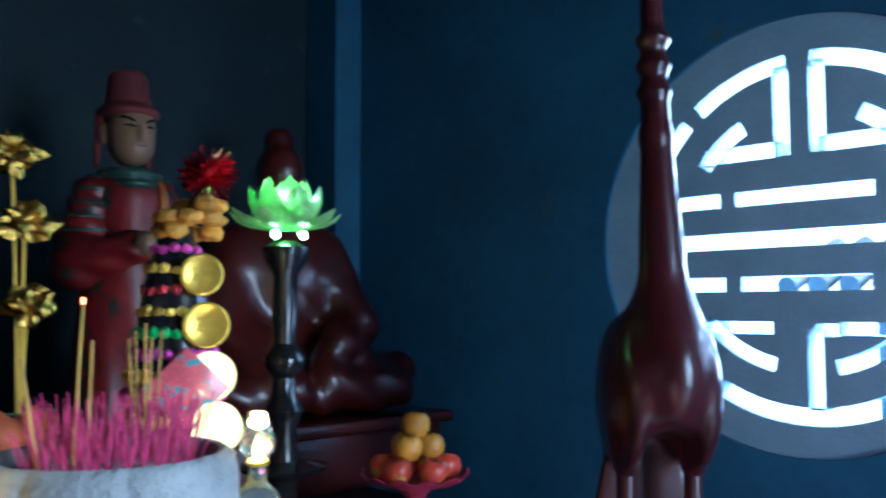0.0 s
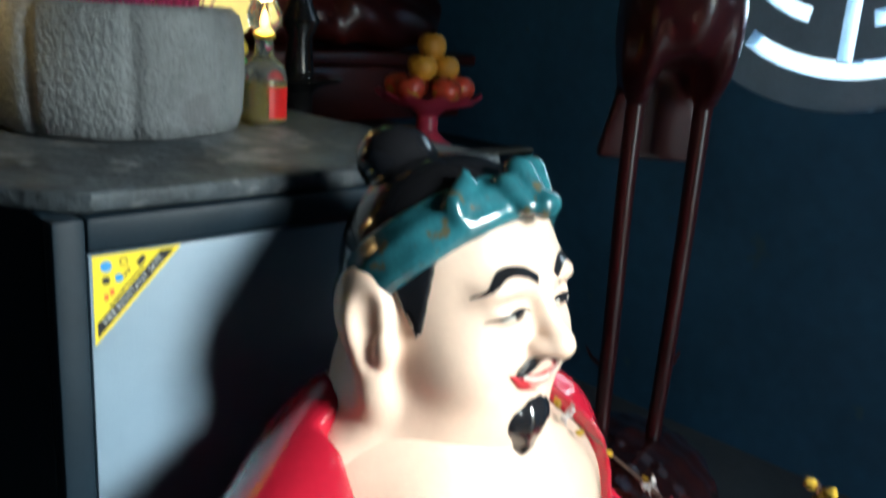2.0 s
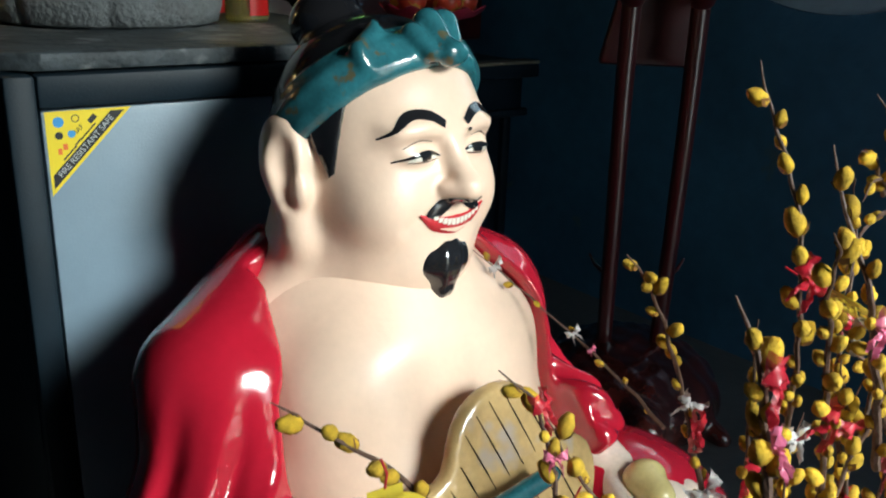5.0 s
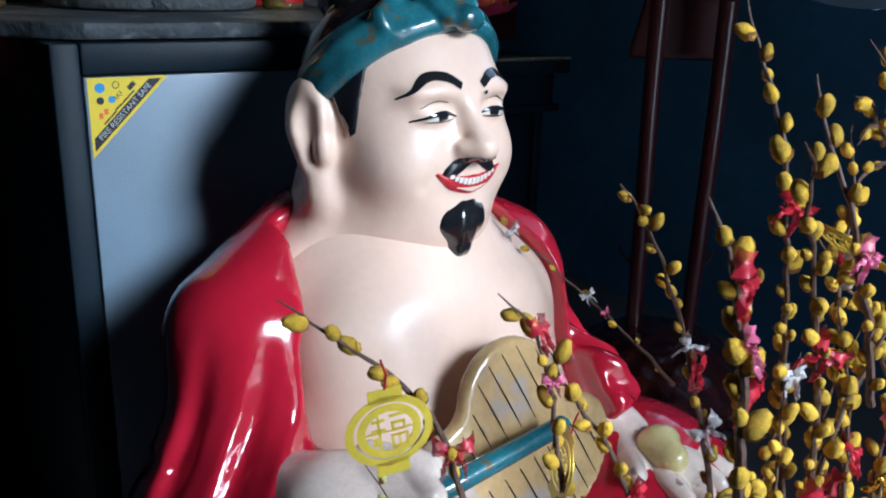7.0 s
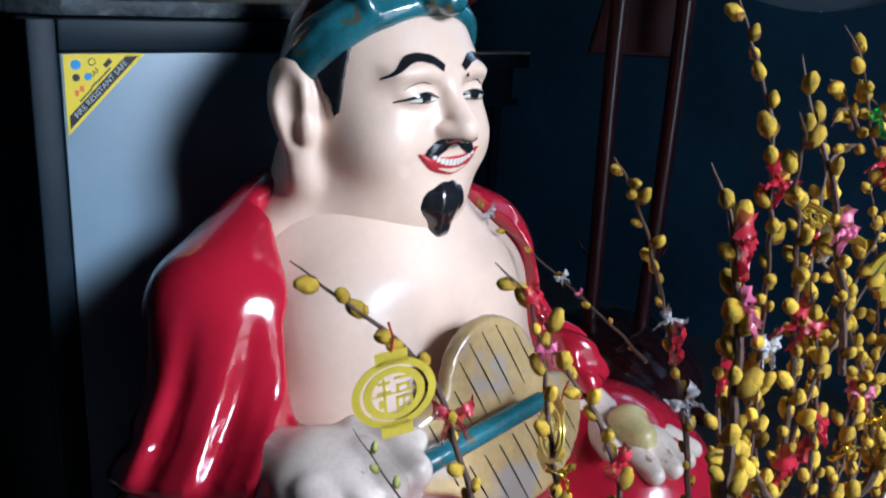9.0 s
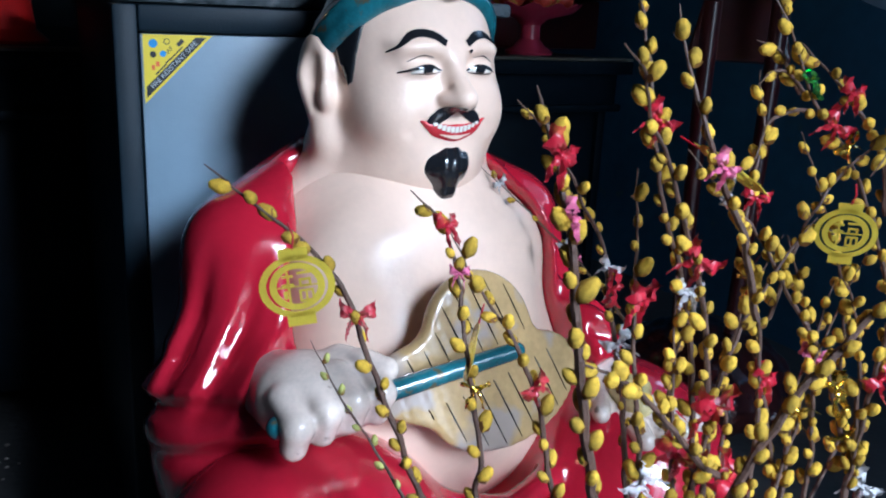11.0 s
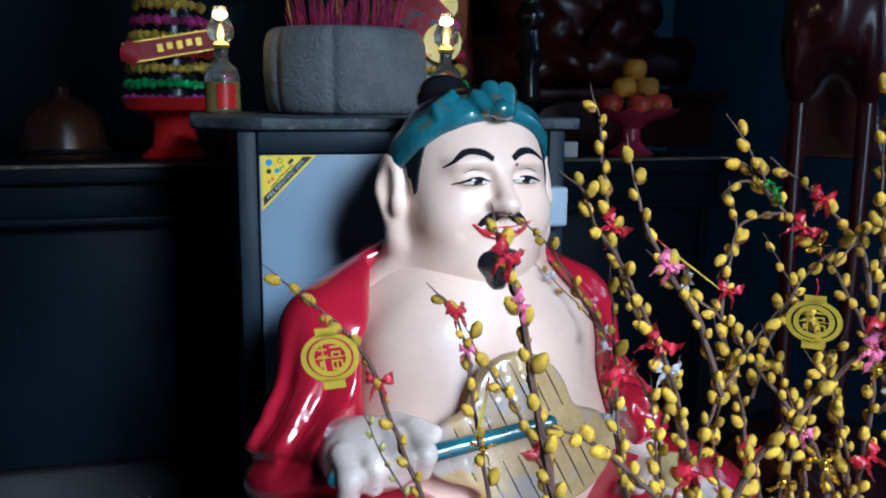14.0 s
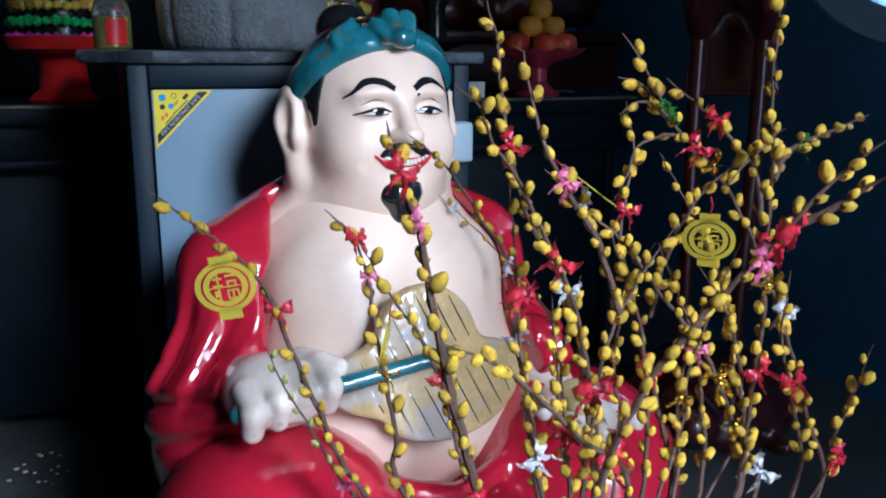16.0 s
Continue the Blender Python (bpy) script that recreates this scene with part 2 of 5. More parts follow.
def surface_net(field, lo, hi, step, bm=None, index=0):
    lo, hi = np.array(lo, float), np.array(hi, float)
    n = np.ceil((hi - lo) / step).astype(int) + 1
    g = np.stack(np.meshgrid(*[lo[i] + step * np.arange(n[i]) for i in range(3)], indexing="ij"), -1)
    f = field(g)
    s = f < 0
    acc = np.zeros((*(n - 1), 3))
    cnt = np.zeros(tuple(n - 1))
    corner = [(i, j, k) for i in (0, 1) for j in (0, 1) for k in (0, 1)]

    def cut(a, o):
        return a[o[0]:n[0] - 1 + o[0], o[1]:n[1] - 1 + o[1], o[2]:n[2] - 1 + o[2]]
    for a in corner:
        for ax in range(3):
            if a[ax]:
                continue
            b = tuple(1 if i == ax else a[i] for i in range(3))
            fa, fb = cut(f, a), cut(f, b)
            x = cut(s, a) != cut(s, b)
            t = np.where(x, fa / np.where(x, fa - fb, 1), 0)
            pos = np.zeros((*fa.shape, 3)) + np.array(a, float)
            pos[..., ax] += t
            acc += np.where(x[..., None], pos, 0)
            cnt += x
    cells = np.argwhere(cnt > 0)
    ids = -np.ones(tuple(n - 1), int)
    ids[tuple(cells.T)] = np.arange(len(cells))
    verts = lo + step * (cells + acc[tuple(cells.T)] / cnt[tuple(cells.T)][:, None])
    faces = []
    for ax in range(3):
        u, v = (ax + 1) % 3, (ax + 2) % 3
        sl0 = [slice(None)] * 3
        sl1 = [slice(None)] * 3
        sl0[ax], sl1[ax] = slice(0, -1), slice(1, None)
        x = s[tuple(sl0)] != s[tuple(sl1)]
        for c in np.argwhere(x):
            if c[u] == 0 or c[v] == 0 or c[u] >= n[u] - 1 or c[v] >= n[v] - 1:
                continue
            q = []
            for du, dv in ((-1, -1), (0, -1), (0, 0), (-1, 0)):
                e = c.copy()
                e[u] += du
                e[v] += dv
                q.append(ids[tuple(e)])
            if min(q) < 0:
                continue
            faces.append(q if s[tuple(c)] else q[::-1])
    bm = bm or bmesh.new()
    bv = [bm.verts.new(v) for v in verts]
    for q in faces:
        fc = bm.faces.new([bv[i] for i in q])
        fc.material_index = index
    return bm


# ---- structure ----
def structure(name, bm, material, label, smooth=False):
    return tagged(part(name, bm, material, None, smooth=smooth), label, name.split("_")[0], kind="structure")


structure("floor", box(WEST_X - 0.3, EAST_X + 0.3, SOUTH_Y - 0.3, NORTH_Y + 0.3, -0.2, 0.0), M_FLOOR, "worn grey cement floor with dark stains")
structure("ceiling", box(WEST_X - 0.3, EAST_X + 0.3, SOUTH_Y - 0.3, NORTH_Y + 0.3, CEIL_Z, CEIL_Z + 0.2), M_CEIL, "dark wooden board ceiling")
structure("wall_north", box(WEST_X - 0.2, EAST_X + 0.2, NORTH_Y, NORTH_Y + 0.2, 0, CEIL_Z), M_WALL_DIM, "blue limewashed wall behind the altar, coloured dark for shade")
structure("wall_west", box(WEST_X - 0.2, WEST_X, SOUTH_Y, NORTH_Y, 0, CEIL_Z), M_WALL, "dark blue limewashed side wall")
bm = box(WEST_X - 0.2, DOOR_X0, SOUTH_Y - 0.2, SOUTH_Y, 0, CEIL_Z)
box(DOOR_X1, EAST_X + 0.2, SOUTH_Y - 0.2, SOUTH_Y, 0, CEIL_Z, bm=bm)
box(DOOR_X0, DOOR_X1, SOUTH_Y - 0.2, SOUTH_Y, DOOR_Z, CEIL_Z, bm=bm)
structure("wall_south", bm, M_WALL, "dark blue limewashed wall with an open doorway")
structure("pilaster", box(EAST_X - 0.13, EAST_X - 0.002, 2.76, NORTH_Y - 0.002, 0, CEIL_Z - 0.002, bevel=0.006), M_WALL, "blue limewashed corner pilaster")


def wall_with_round_hole():
    """East wall: a slab with a round opening, built as a fan of quads between circle and rectangle."""
    bm = bmesh.new()
    y0, y1, z0, z1 = SOUTH_Y, NORTH_Y, 0.0, CEIL_Z
    angles = sorted([2 * math.pi * i / 96 for i in range(96)] + [math.atan2(z - WIN_Z, y - WIN_Y) % (2 * math.pi) for y in (y0, y1) for z in (z0, z1)])
    n = len(angles)
    loops = []
    for x in (EAST_X, EAST_X + 0.2):
        inner, outer = [], []
        for a in angles:
            c, s = math.cos(a), math.sin(a)
            inner.append(bm.verts.new((x, WIN_Y + WIN_R * c, WIN_Z + WIN_R * s)))
            k = min(((y1 - WIN_Y) / c) if c > 1e-6 else 1e9, ((y0 - WIN_Y) / c) if c < -1e-6 else 1e9,
                    ((z1 - WIN_Z) / s) if s > 1e-6 else 1e9, ((z0 - WIN_Z) / s) if s < -1e-6 else 1e9)
            outer.append(bm.verts.new((x, WIN_Y + k * c, WIN_Z + k * s)))
        loops.append((inner, outer))
    for i in range(n):
        j = (i + 1) % n
        (ia, oa), (ib, ob) = loops
        bm.faces.new((ia[i], oa[i], oa[j], ia[j]))
        bm.faces.new((ib[j], ob[j], ob[i], ib[i]))
        bm.faces.new((ia[j], ib[j], ib[i], ia[i]))
        bm.faces.new((oa[i], ob[i], ob[j], oa[j]))
    bmesh.ops.recalc_face_normals(bm, faces=bm.faces[:])
    return bm


structure("wall_east", wall_with_round_hole(), M_WALL, "dark blue limewashed wall with a round lattice window")


def arc_poly(r0, r1, a0, a1, n=14):
    p = [(r1 * math.cos(radians(a0 + (a1 - a0) * i / n)), r1 * math.sin(radians(a0 + (a1 - a0) * i / n))) for i in range(n + 1)]
    return p + [(r0 * math.cos(radians(a1 + (a0 - a1) * i / n)), r0 * math.sin(radians(a1 + (a0 - a1) * i / n))) for i in range(n + 1)]


def rect(u0, u1, v0, v1):
    return [(u0, v0), (u1, v0), (u1, v1), (u0, v1)]


def lattice_window():
    """Round cement lattice with slots that form a longevity sign."""
    slots = []
    for s in (-1, 1):
        half = [arc_poly(0.425, 0.468, 94, 128), rect(-0.066, -0.026, 0.205, 0.44), rect(-0.27, -0.046, 0.203, 0.243),
                arc_poly(0.305, 0.348, 117, 144), arc_poly(0.425, 0.468, 134, 158),
                rect(-0.41, -0.219, 0.083, 0.121), rect(-0.41, -0.209, -0.143, -0.105),
                rect(-0.27, -0.082, -0.254, -0.222), arc_poly(0.322, 0.360, 220, 257), arc_poly(0.425, 0.468, 200, 234)]
        slots += [[(-s * u if s > 0 else u, v) for u, v in p] for p in half]  # mirrored halves
    slots += [rect(-0.176, 0.176, 0.083, 0.121), rect(-0.43, 0.43, -0.03, 0.012), rect(-0.164, 0.164, -0.143, -0.105),
              arc_poly(0.435, 0.48, 240, 300), rect(0.006, 0.044, -0.44, -0.24), [(0.0, -0.262), (0.03, -0.226), (0.09, -0.226), (0.09, -0.255)]]
    slots = [[(u + 0.02, v) for u, v in p] for p in slots]
    disc = lathe([(0.0001, 0), (WIN_R - 0.001, 0), (WIN_R - 0.001, 0.07), (0.0001, 0.07)], 96)
    bmesh.ops.recalc_face_normals(disc, faces=disc.faces[:])
    body = new("window_1", mesh_of("window_1", disc, M_LATTICE, smooth=False))
    cut = bmesh.new()
    for k, p in enumerate(slots):
        b2 = bmesh.new()
        lo, hi = -0.02 - 0.0007 * k, 0.09 + 0.0007 * k
        a = [b2.verts.new((u, v, lo)) for u, v in p]
        b = [b2.verts.new((u, v, hi)) for u, v in p]
        b2.faces.new(a)
        b2.faces.new(b[::-1])
        for i in range(len(p)):
            j = (i + 1) % len(p)
            b2.faces.new((a[i], b[i], b[j], a[j]))
        bmesh.ops.recalc_face_normals(b2, faces=b2.faces[:])
        join(cut, b2)
    cutter = new("slot_cutter", mesh_of("slot_cutter", cut, M_LATTICE, smooth=False))
    mod = body.modifiers.new("slots", 'BOOLEAN')
    mod.operation, mod.object, mod.solver, mod.use_self = 'DIFFERENCE', cutter, 'EXACT', True
    bpy.context.view_layer.update()
    me = bpy.data.meshes.new_from_object(body.evaluated_get(bpy.context.evaluated_depsgraph_get()))
    body.modifiers.remove(mod)
    body.data = me
    bpy.data.objects.remove(cutter)
    # disc axis to -x, its own right to -y
    body.matrix_world = Matrix(((0, 0, 1, EAST_X + 0.012), (-1, 0, 0, WIN_Y), (0, 1, 0, WIN_Z), (0, 0, 0, 1)))
    return tagged(body, "round grey plaster lattice window with a longevity sign", "window", kind="structure")


lattice_window()
M_OUT = mat("overcast_glow", (0.8, 0.85, 0.9), 1.0, emit=(0.80, 0.92, 1.0), power=0.5)
structure("backdrop", box(5.2, 5.25, -6, 9, -1.0, 8.0), M_OUT, "bright overcast sky outside the round window")
M_EAVE = mat("grey_roof_tile", (0.09, 0.11, 0.13), 0.7, vary=0.3, island=0.3)

# ---- outside the window: a tiled eave ----
eave = thing("tiled_roof", (3.0, 0.1, 1.40), "grey tiled eave of the neighbouring roof", "roof")
bm = bmesh.new()
for i in range(24):
    y = -1.1 + i * 0.108
    tube([(0.0, y, 0.0), (0.5, y, 0.17)], 0.036, 10, bm)
    if i < 20:
        tube([(0.35, y + 0.03, 0.20), (0.9, y + 0.03, 0.36)], 0.036, 10, bm)
part("tile_row", bm, M_EAVE, eave)
part("eave_board", box(0.03, 0.5, -1.6, 1.42, -0.12, -0.03), M_EAVE, eave, smooth=False)
part("gable_wall", box(0.06, 0.5, -1.6, 1.10, -1.4, -0.121), M_EAVE, eave, smooth=False)

# ---- altar table ----
TABLE_Z, TABLE_Y, TABLE_X1 = 0.80, 1.56, 1.60
table = thing("altar_table", (0.2, 2.2, 0), "long black lacquered wooden altar table", "table")


def at_table(x0, x1, y0, y1, z0, z1, bevel=0.003):
    return box(x0 - 0.2, x1 - 0.2, y0 - 2.2, y1 - 2.2, z0, z1, bevel)


part("tabletop", at_table(-1.9, TABLE_X1, TABLE_Y, 2.9, TABLE_Z - 0.035, TABLE_Z, 0.005), M_TABLE, table)
part("edge_strip", at_table(-1.9, TABLE_X1 - 0.006, TABLE_Y - 0.006, TABLE_Y + 0.05, TABLE_Z + 0.0005, TABLE_Z + 0.008, 0.002), M_TOP, table, "dusty worn edge strip")
part("apron", at_table(-1.87, TABLE_X1 - 0.03, TABLE_Y + 0.03, TABLE_Y + 0.06, TABLE_Z - 0.12, TABLE_Z - 0.036), M_TABLE, table)
part("moulding", at_table(-1.88, TABLE_X1 - 0.02, TABLE_Y + 0.012, TABLE_Y + 0.05, TABLE_Z - 0.135, TABLE_Z - 0.115, 0.006), M_TABLE, table)
for i in range(5):
    x = -1.85 + i * 0.7
    part("front_panel", at_table(x + 0.03, min(x + 0.67, TABLE_X1 - 0.06), TABLE_Y + 0.075, TABLE_Y + 0.095, 0.06, TABLE_Z - 0.14, 0.004), M_TABLE, table)
    part("stile", at_table(x - 0.03, x + 0.029, TABLE_Y + 0.05, TABLE_Y + 0.098, 0, TABLE_Z - 0.137, 0.004), M_TABLE, table)
part("side_panel", at_table(TABLE_X1 - 0.06, TABLE_X1 - 0.035, TABLE_Y + 0.06, 2.88, 0, TABLE_Z - 0.036), M_TABLE, table)

# ---- safe ----
SX0, SX1, SY0, SY1, SZ = 0.213, 0.828, 0.972, 1.54, 0.905
safe = thing("safe", ((SX0 + SX1) / 2, SY0, 0), "charcoal steel safe with a pale grey door and yellow sticker", "safe")
cx = (SX0 + SX1) / 2


def at_safe(x0, x1, y0, y1, z0, z1, bevel=0.003, seg=2):
    return box(x0 - cx, x1 - cx, y0, y1, z0, z1, bevel, seg)


bm = at_safe(SX0, SX1, 0.03, SY1 - SY0, 0.03, SZ, 0.006)
part("body", bm, M_CHAR, safe)
# raised frame round the door
bm = at_safe(SX0, SX0 + 0.034, 0.0, 0.029, 0.03, SZ, 0.005)
at = at_safe
for a in ((SX1 - 0.034, SX1, 0.0, 0.029, 0.03, SZ), (SX0 + 0.0345, SX1 - 0.0345, 0.0, 0.029, SZ - 0.038, SZ), (SX0 + 0.0345, SX1 - 0.0345, 0.0, 0.029, 0.03, 0.08)):
    join(bm, at_safe(*a, 0.005))
part("door_frame", bm, M_CHAR, safe)
door = part("door", at_safe(SX0 + 0.037, SX1 - 0.037, 0.006, 0.029, 0.083, SZ - 0.041, 0.003), M_PANEL, safe, "pale blue-grey enamelled door")
M_HANDLE = mat("silver_blue_plastic", (0.42, 0.50, 0.56), 0.3, vary=0.06)
part("handle", at_safe(0.765, 0.822, -0.035, 0.004, 0.725, 0.80, 0.006, 3), M_HANDLE, door, "silver-blue block handle")
for x in (SX0 + 0.06, SX1 - 0.06):
    for y in (0.08, 0.48):
        part("foot", lathe([(0.022, 0), (0.024, 0.004), (0.022, 0.03)], 16, at=(x - cx, y, 0)), M_CHAR, safe)

# slate slab on the safe
bm = box(0.135, 0.862, 0.985, 1.66, 0.0, 0.022, 0.006)
bmesh.ops.subdivide_edges(bm, edges=[e for e in bm.edges if e.calc_length() > 0.1], cuts=24, use_grid_fill=True)
for v in bm.verts:
    v.co += Vector((noise.noise(v.co * 9) * 0.006, noise.noise(v.co * 11 + Vector((5, 1, 2))) * 0.008, noise.noise(v.co * 14) * 0.002 if v.co.z > 0.012 else 0))
    # its front corner is broken off slantwise
    v.co.y += 0.145 * max(0, min(1, (0.245 - v.co.x) / 0.105)) * max(0, 1 - (v.co.y - 0.985) / 0.675)
    v.co -= Vector((0.498, 1.3, 0))
slab = part("slate_slab", bm, M_SLATE, None)
slab.location = (0.498, 1.3, SZ + 0.0015)
tagged(slab, "sooty rough grey slate slab lying on the safe", "slab")
SLAB_Z = SZ + 0.0235


# ---- statue ----
M_INGOT = mat('cream_yellow_glaze', (0.66, 0.55, 0.24), 0.22, vary=0.25, scale=20, coat=0.5)


def statue():
    S = 0.0035

    def mirror(p):
        q = p.copy()
        q[..., 0] = np.abs(q[..., 0])
        return q

    def head(p):
        m = mirror(p)
        d = f_ell(p, (0, 0.025, 0.858), (0.118, 0.120, 0.118))
        d = smin(d, f_ell(p, (0, -0.005, 0.800), (0.108, 0.088, 0.10)), 0.04)
        d = smin(d, f_ell(p, (0, 0.008, 0.752), (0.114, 0.098, 0.080)), 0.04)
        d = smin(d, f_ell(m, (0.058, -0.050, 0.786), (0.044, 0.040, 0.042)), 0.03)
        d = smin(d, f_ell(p, (0, -0.058, 0.716), (0.044, 0.034, 0.036)), 0.035)
        d = smin(d, f_ell(p, (0, 0.008, 0.706), (0.100, 0.088, 0.046)), 0.04)
        # thick neck spreading into the shoulders
        d = smin(d, f_cap(p, (0, 0.05, 0.74), (0, 0.05, 0.60), 0.104, 0.13), 0.035)
        d = smin(d, f_cap(m, (0.07, 0.050, 0.725), (0.150, 0.045, 0.640), 0.055, 0.040), 0.045)
        d = smin(d, f_ell(m, (0.04, -0.074, 0.868), (0.036, 0.022, 0.012)), 0.022)
        d = smax(d, -f_ell(m, (0.042, -0.105, 0.846), (0.028, 0.020, 0.013)), 0.018)
        d = smin(d, f_ell(m, (0.042, -0.079, 0.843), (0.026, 0.017, 0.013)), 0.008)
        d = smin(d, f_cap(p, (0, -0.084, 0.866), (0, -0.118, 0.812), 0.009, 0.014), 0.014)
        d = smin(d, f_ell(p, (0, -0.121, 0.808), (0.0165, 0.0165, 0.014)), 0.012)
        d = smin(d, f_ell(m, (0.018, -0.108, 0.805), (0.011, 0.013, 0.010)), 0.008)
        d = smin(d, f_ell(p, (0, -0.078, 0.782), (0.038, 0.020, 0.022)), 0.022)
        # smile creases beside the mouth
        d = smax(d, -f_cap(m, (0.030, -0.116, 0.800), (0.062, -0.096, 0.764), 0.004, 0.003), 0.014)
        # ears with long lobes
        e = f_ell(m, (0.132, 0.034, 0.836), (0.017, 0.036, 0.044))
        e = smin(e, f_cap(m, (0.134, 0.026, 0.822), (0.124, 0.012, 0.742), 0.024, 0.018), 0.02)
        e = smin(e, f_cap(m, (0.124, 0.014, 0.746), (0.122, 0.030, 0.700), 0.017, 0.020), 0.02)
        e = smax(e, -f_cap(m, (0.156, 0.012, 0.846), (0.150, 0.004, 0.790), 0.016, 0.010), 0.010)
        e = smin(e, f_ell(m, (0.134, -0.002, 0.800), (0.009, 0.010, 0.016)), 0.010)
        d = smin(d, e, 0.014)
        return d

    def trunk(p):
        m = mirror(p)
        d = f_box(p, (0, 0.060, 0.53), (0.208, 0.165, 0.16), 0.150)
        d = smin(d, f_ell(m, (0.088, -0.048, 0.580), (0.100, 0.074, 0.080)), 0.07)
        return smin(d, f_ell(p, (0, -0.045, 0.385), (0.228, 0.178, 0.18)), 0.08)

    def torso(p):
        m = mirror(p)
        d = smin(trunk(p), f_cap(p, (0, 0.045, 0.74), (0, 0.03, 0.62), 0.10, 0.14), 0.06)
        return smin(d, f_cap(m, (0.05, 0.05, 0.700), (0.150, 0.05, 0.610), 0.055, 0.050), 0.05)

    def robe(p):
        # the robe sits closer on the statue's left arm
        m = p.copy()
        m[..., 0] = np.where(p[..., 0] > 0, p[..., 0] * 1.15, -p[..., 0])
        d = f_ell(p, (-0.01, 0.085, 0.47), (0.275, 0.145, 0.25))
        d = smin(d, f_cap(m, (0.10, 0.078, 0.672), (0.224, 0.030, 0.594), 0.070, 0.092), 0.05)
        d = smin(d, f_cap(m, (0.225, 0.02, 0.570), (0.268, 0.0, 0.43), 0.084, 0.088), 0.04)
        d = smin(d, f_cap(m, (0.275, -0.01, 0.42), (0.245, -0.13, 0.440), 0.085, 0.074), 0.05)
        d = smin(d, f_cap(m, (0.186, -0.006, 0.60), (0.196, -0.040, 0.46), 0.054, 0.066), 0.03)
        d = smin(d, f_ell(m, (0.29, -0.02, 0.34), (0.088, 0.13, 0.13)), 0.05)
        x, y, z = m[..., 0], p[..., 1], p[..., 2]
        # broad folds hang from the elbow and gather over the wrist
        w = np.exp(-((z - 0.425) / 0.055) ** 2) * np.clip((x - 0.18) / 0.05, 0, 1)
        ph = 105 * (z * 0.95 + y * 0.42 - x * 0.15) + 1.1 * np.sin(14 * y + 7 * z)
        d = d - 0.0085 * w * (np.sin(ph) + 0.3 * np.sin(2 * ph + 1))
        w2 = np.clip((0.64 - z) / 0.14, 0, 1) * np.clip((z - 0.42) / 0.06, 0, 1) * np.clip((x - 0.205) / 0.03, 0, 1)
        ph2 = 92 * (x * 0.80 + y * 0.75 + (z - 0.5) * 0.30) + 0.9 * np.sin(15 * z)
        d = d - 0.0070 * w2 * (np.sin(ph2) + 0.35 * np.sin(2 * ph2 + 0.7))
        # open down the front: two lapels lie on the bare chest, with a thick rolled hem
        ch = 0.170 + 0.046 * np.clip((0.70 - z) / 0.10, 0, 1) + 0.02 * np.clip(0.60 - z, 0, 0.2)
        t = smin(trunk(p), torso(p), 0.01)
        d = smin(d, smax(t - 0.012, 0.33 - z, 0.02), 0.012)
        d = smax(d, -np.maximum(x - ch, y - 0.05), 0.010)
        hem = np.sqrt((x - ch - 0.006) ** 2 + (t - 0.006) ** 2) - 0.011
        hem = smax(smax(hem, y - 0.05, 0.004), z - 0.70, 0.01)
        d = smin(d, smax(hem, 0.34 - z, 0.01), 0.005)
        # round neckline
        d = smax(d, -f_cap(p, (0, 0.03, 0.685), (0, 0.02, 0.9), 0.128, 0.14), 0.010)
        return d

    def legs(p):
        m = mirror(p)
        d = f_ell(m, (0.245, -0.19, 0.255), (0.185, 0.20, 0.172))
        d = smin(d, f_cap(m, (0.30, -0.20, 0.14), (0.05, -0.30, 0.11), 0.115, 0.10), 0.06)
        d = smin(d, f_ell(p, (0, 0.0, 0.15), (0.36, 0.26, 0.17)), 0.06)
        # rolled waistband under the belly
        belt = np.sqrt((np.sqrt((p[..., 0] / 0.215) ** 2 + ((p[..., 1] + 0.05) / 0.215) ** 2) * 0.215 - 0.215) ** 2 + (p[..., 2] - 0.300 - 0.25 * np.abs(p[..., 0])) ** 2) - 0.020
        d = smin(d, belt, 0.02)
        x, y, z = p[..., 0], p[..., 1], p[..., 2]
        d = d - 0.004 * np.sin(40 * (np.abs(x) * 0.7 + z) + 6 * y) * np.clip((0.30 - z) / 0.1, 0, 1)
        return np.maximum(d, -z)

    def palm(p, side):
        # side -1: closed fist round the fan's rod; +1: open palm upwards
        if side < 0:
            d = f_ell(p, (-0.232, -0.190, 0.478), (0.078, 0.060, 0.044))
            d = smin(d, f_cap(p, (-0.262, -0.11, 0.462), (-0.25, -0.16, 0.474), 0.050, 0.050), 0.03)
            for k in range(4):
                x = -0.288 + 0.034 * k
                z = 0.492 + 0.006 * k - 0.003 * abs(k - 1.5)
                d = smin(d, f_cap(p, (x, -0.205, z + 0.006), (x - 0.002, -0.246, z - 0.008), 0.0185, 0.0175), 0.007)
                d = smin(d, f_cap(p, (x - 0.002, -0.246, z - 0.010), (x - 0.004, -0.240, z - 0.034), 0.0172, 0.0155), 0.007)
            d = smin(d, f_cap(p, (-0.20, -0.170, 0.512), (-0.166, -0.222, 0.512), 0.019, 0.015), 0.012)
        else:
            p = p - np.array((-0.030, 0.0, -0.014))
            d = f_ell(p, (0.255, -0.245, 0.402), (0.060, 0.066, 0.026))
            d = smin(d, f_cap(p, (0.25, -0.14, 0.43), (0.25, -0.20, 0.408), 0.048, 0.036), 0.03)
            for k in range(4):
                x = 0.215 + 0.027 * k
                d = smin(d, f_cap(p, (x, -0.29, 0.402), (x + 0.006 * (k - 1), -0.335 + 0.008 * abs(k - 1.5), 0.390), 0.0165, 0.014), 0.006)
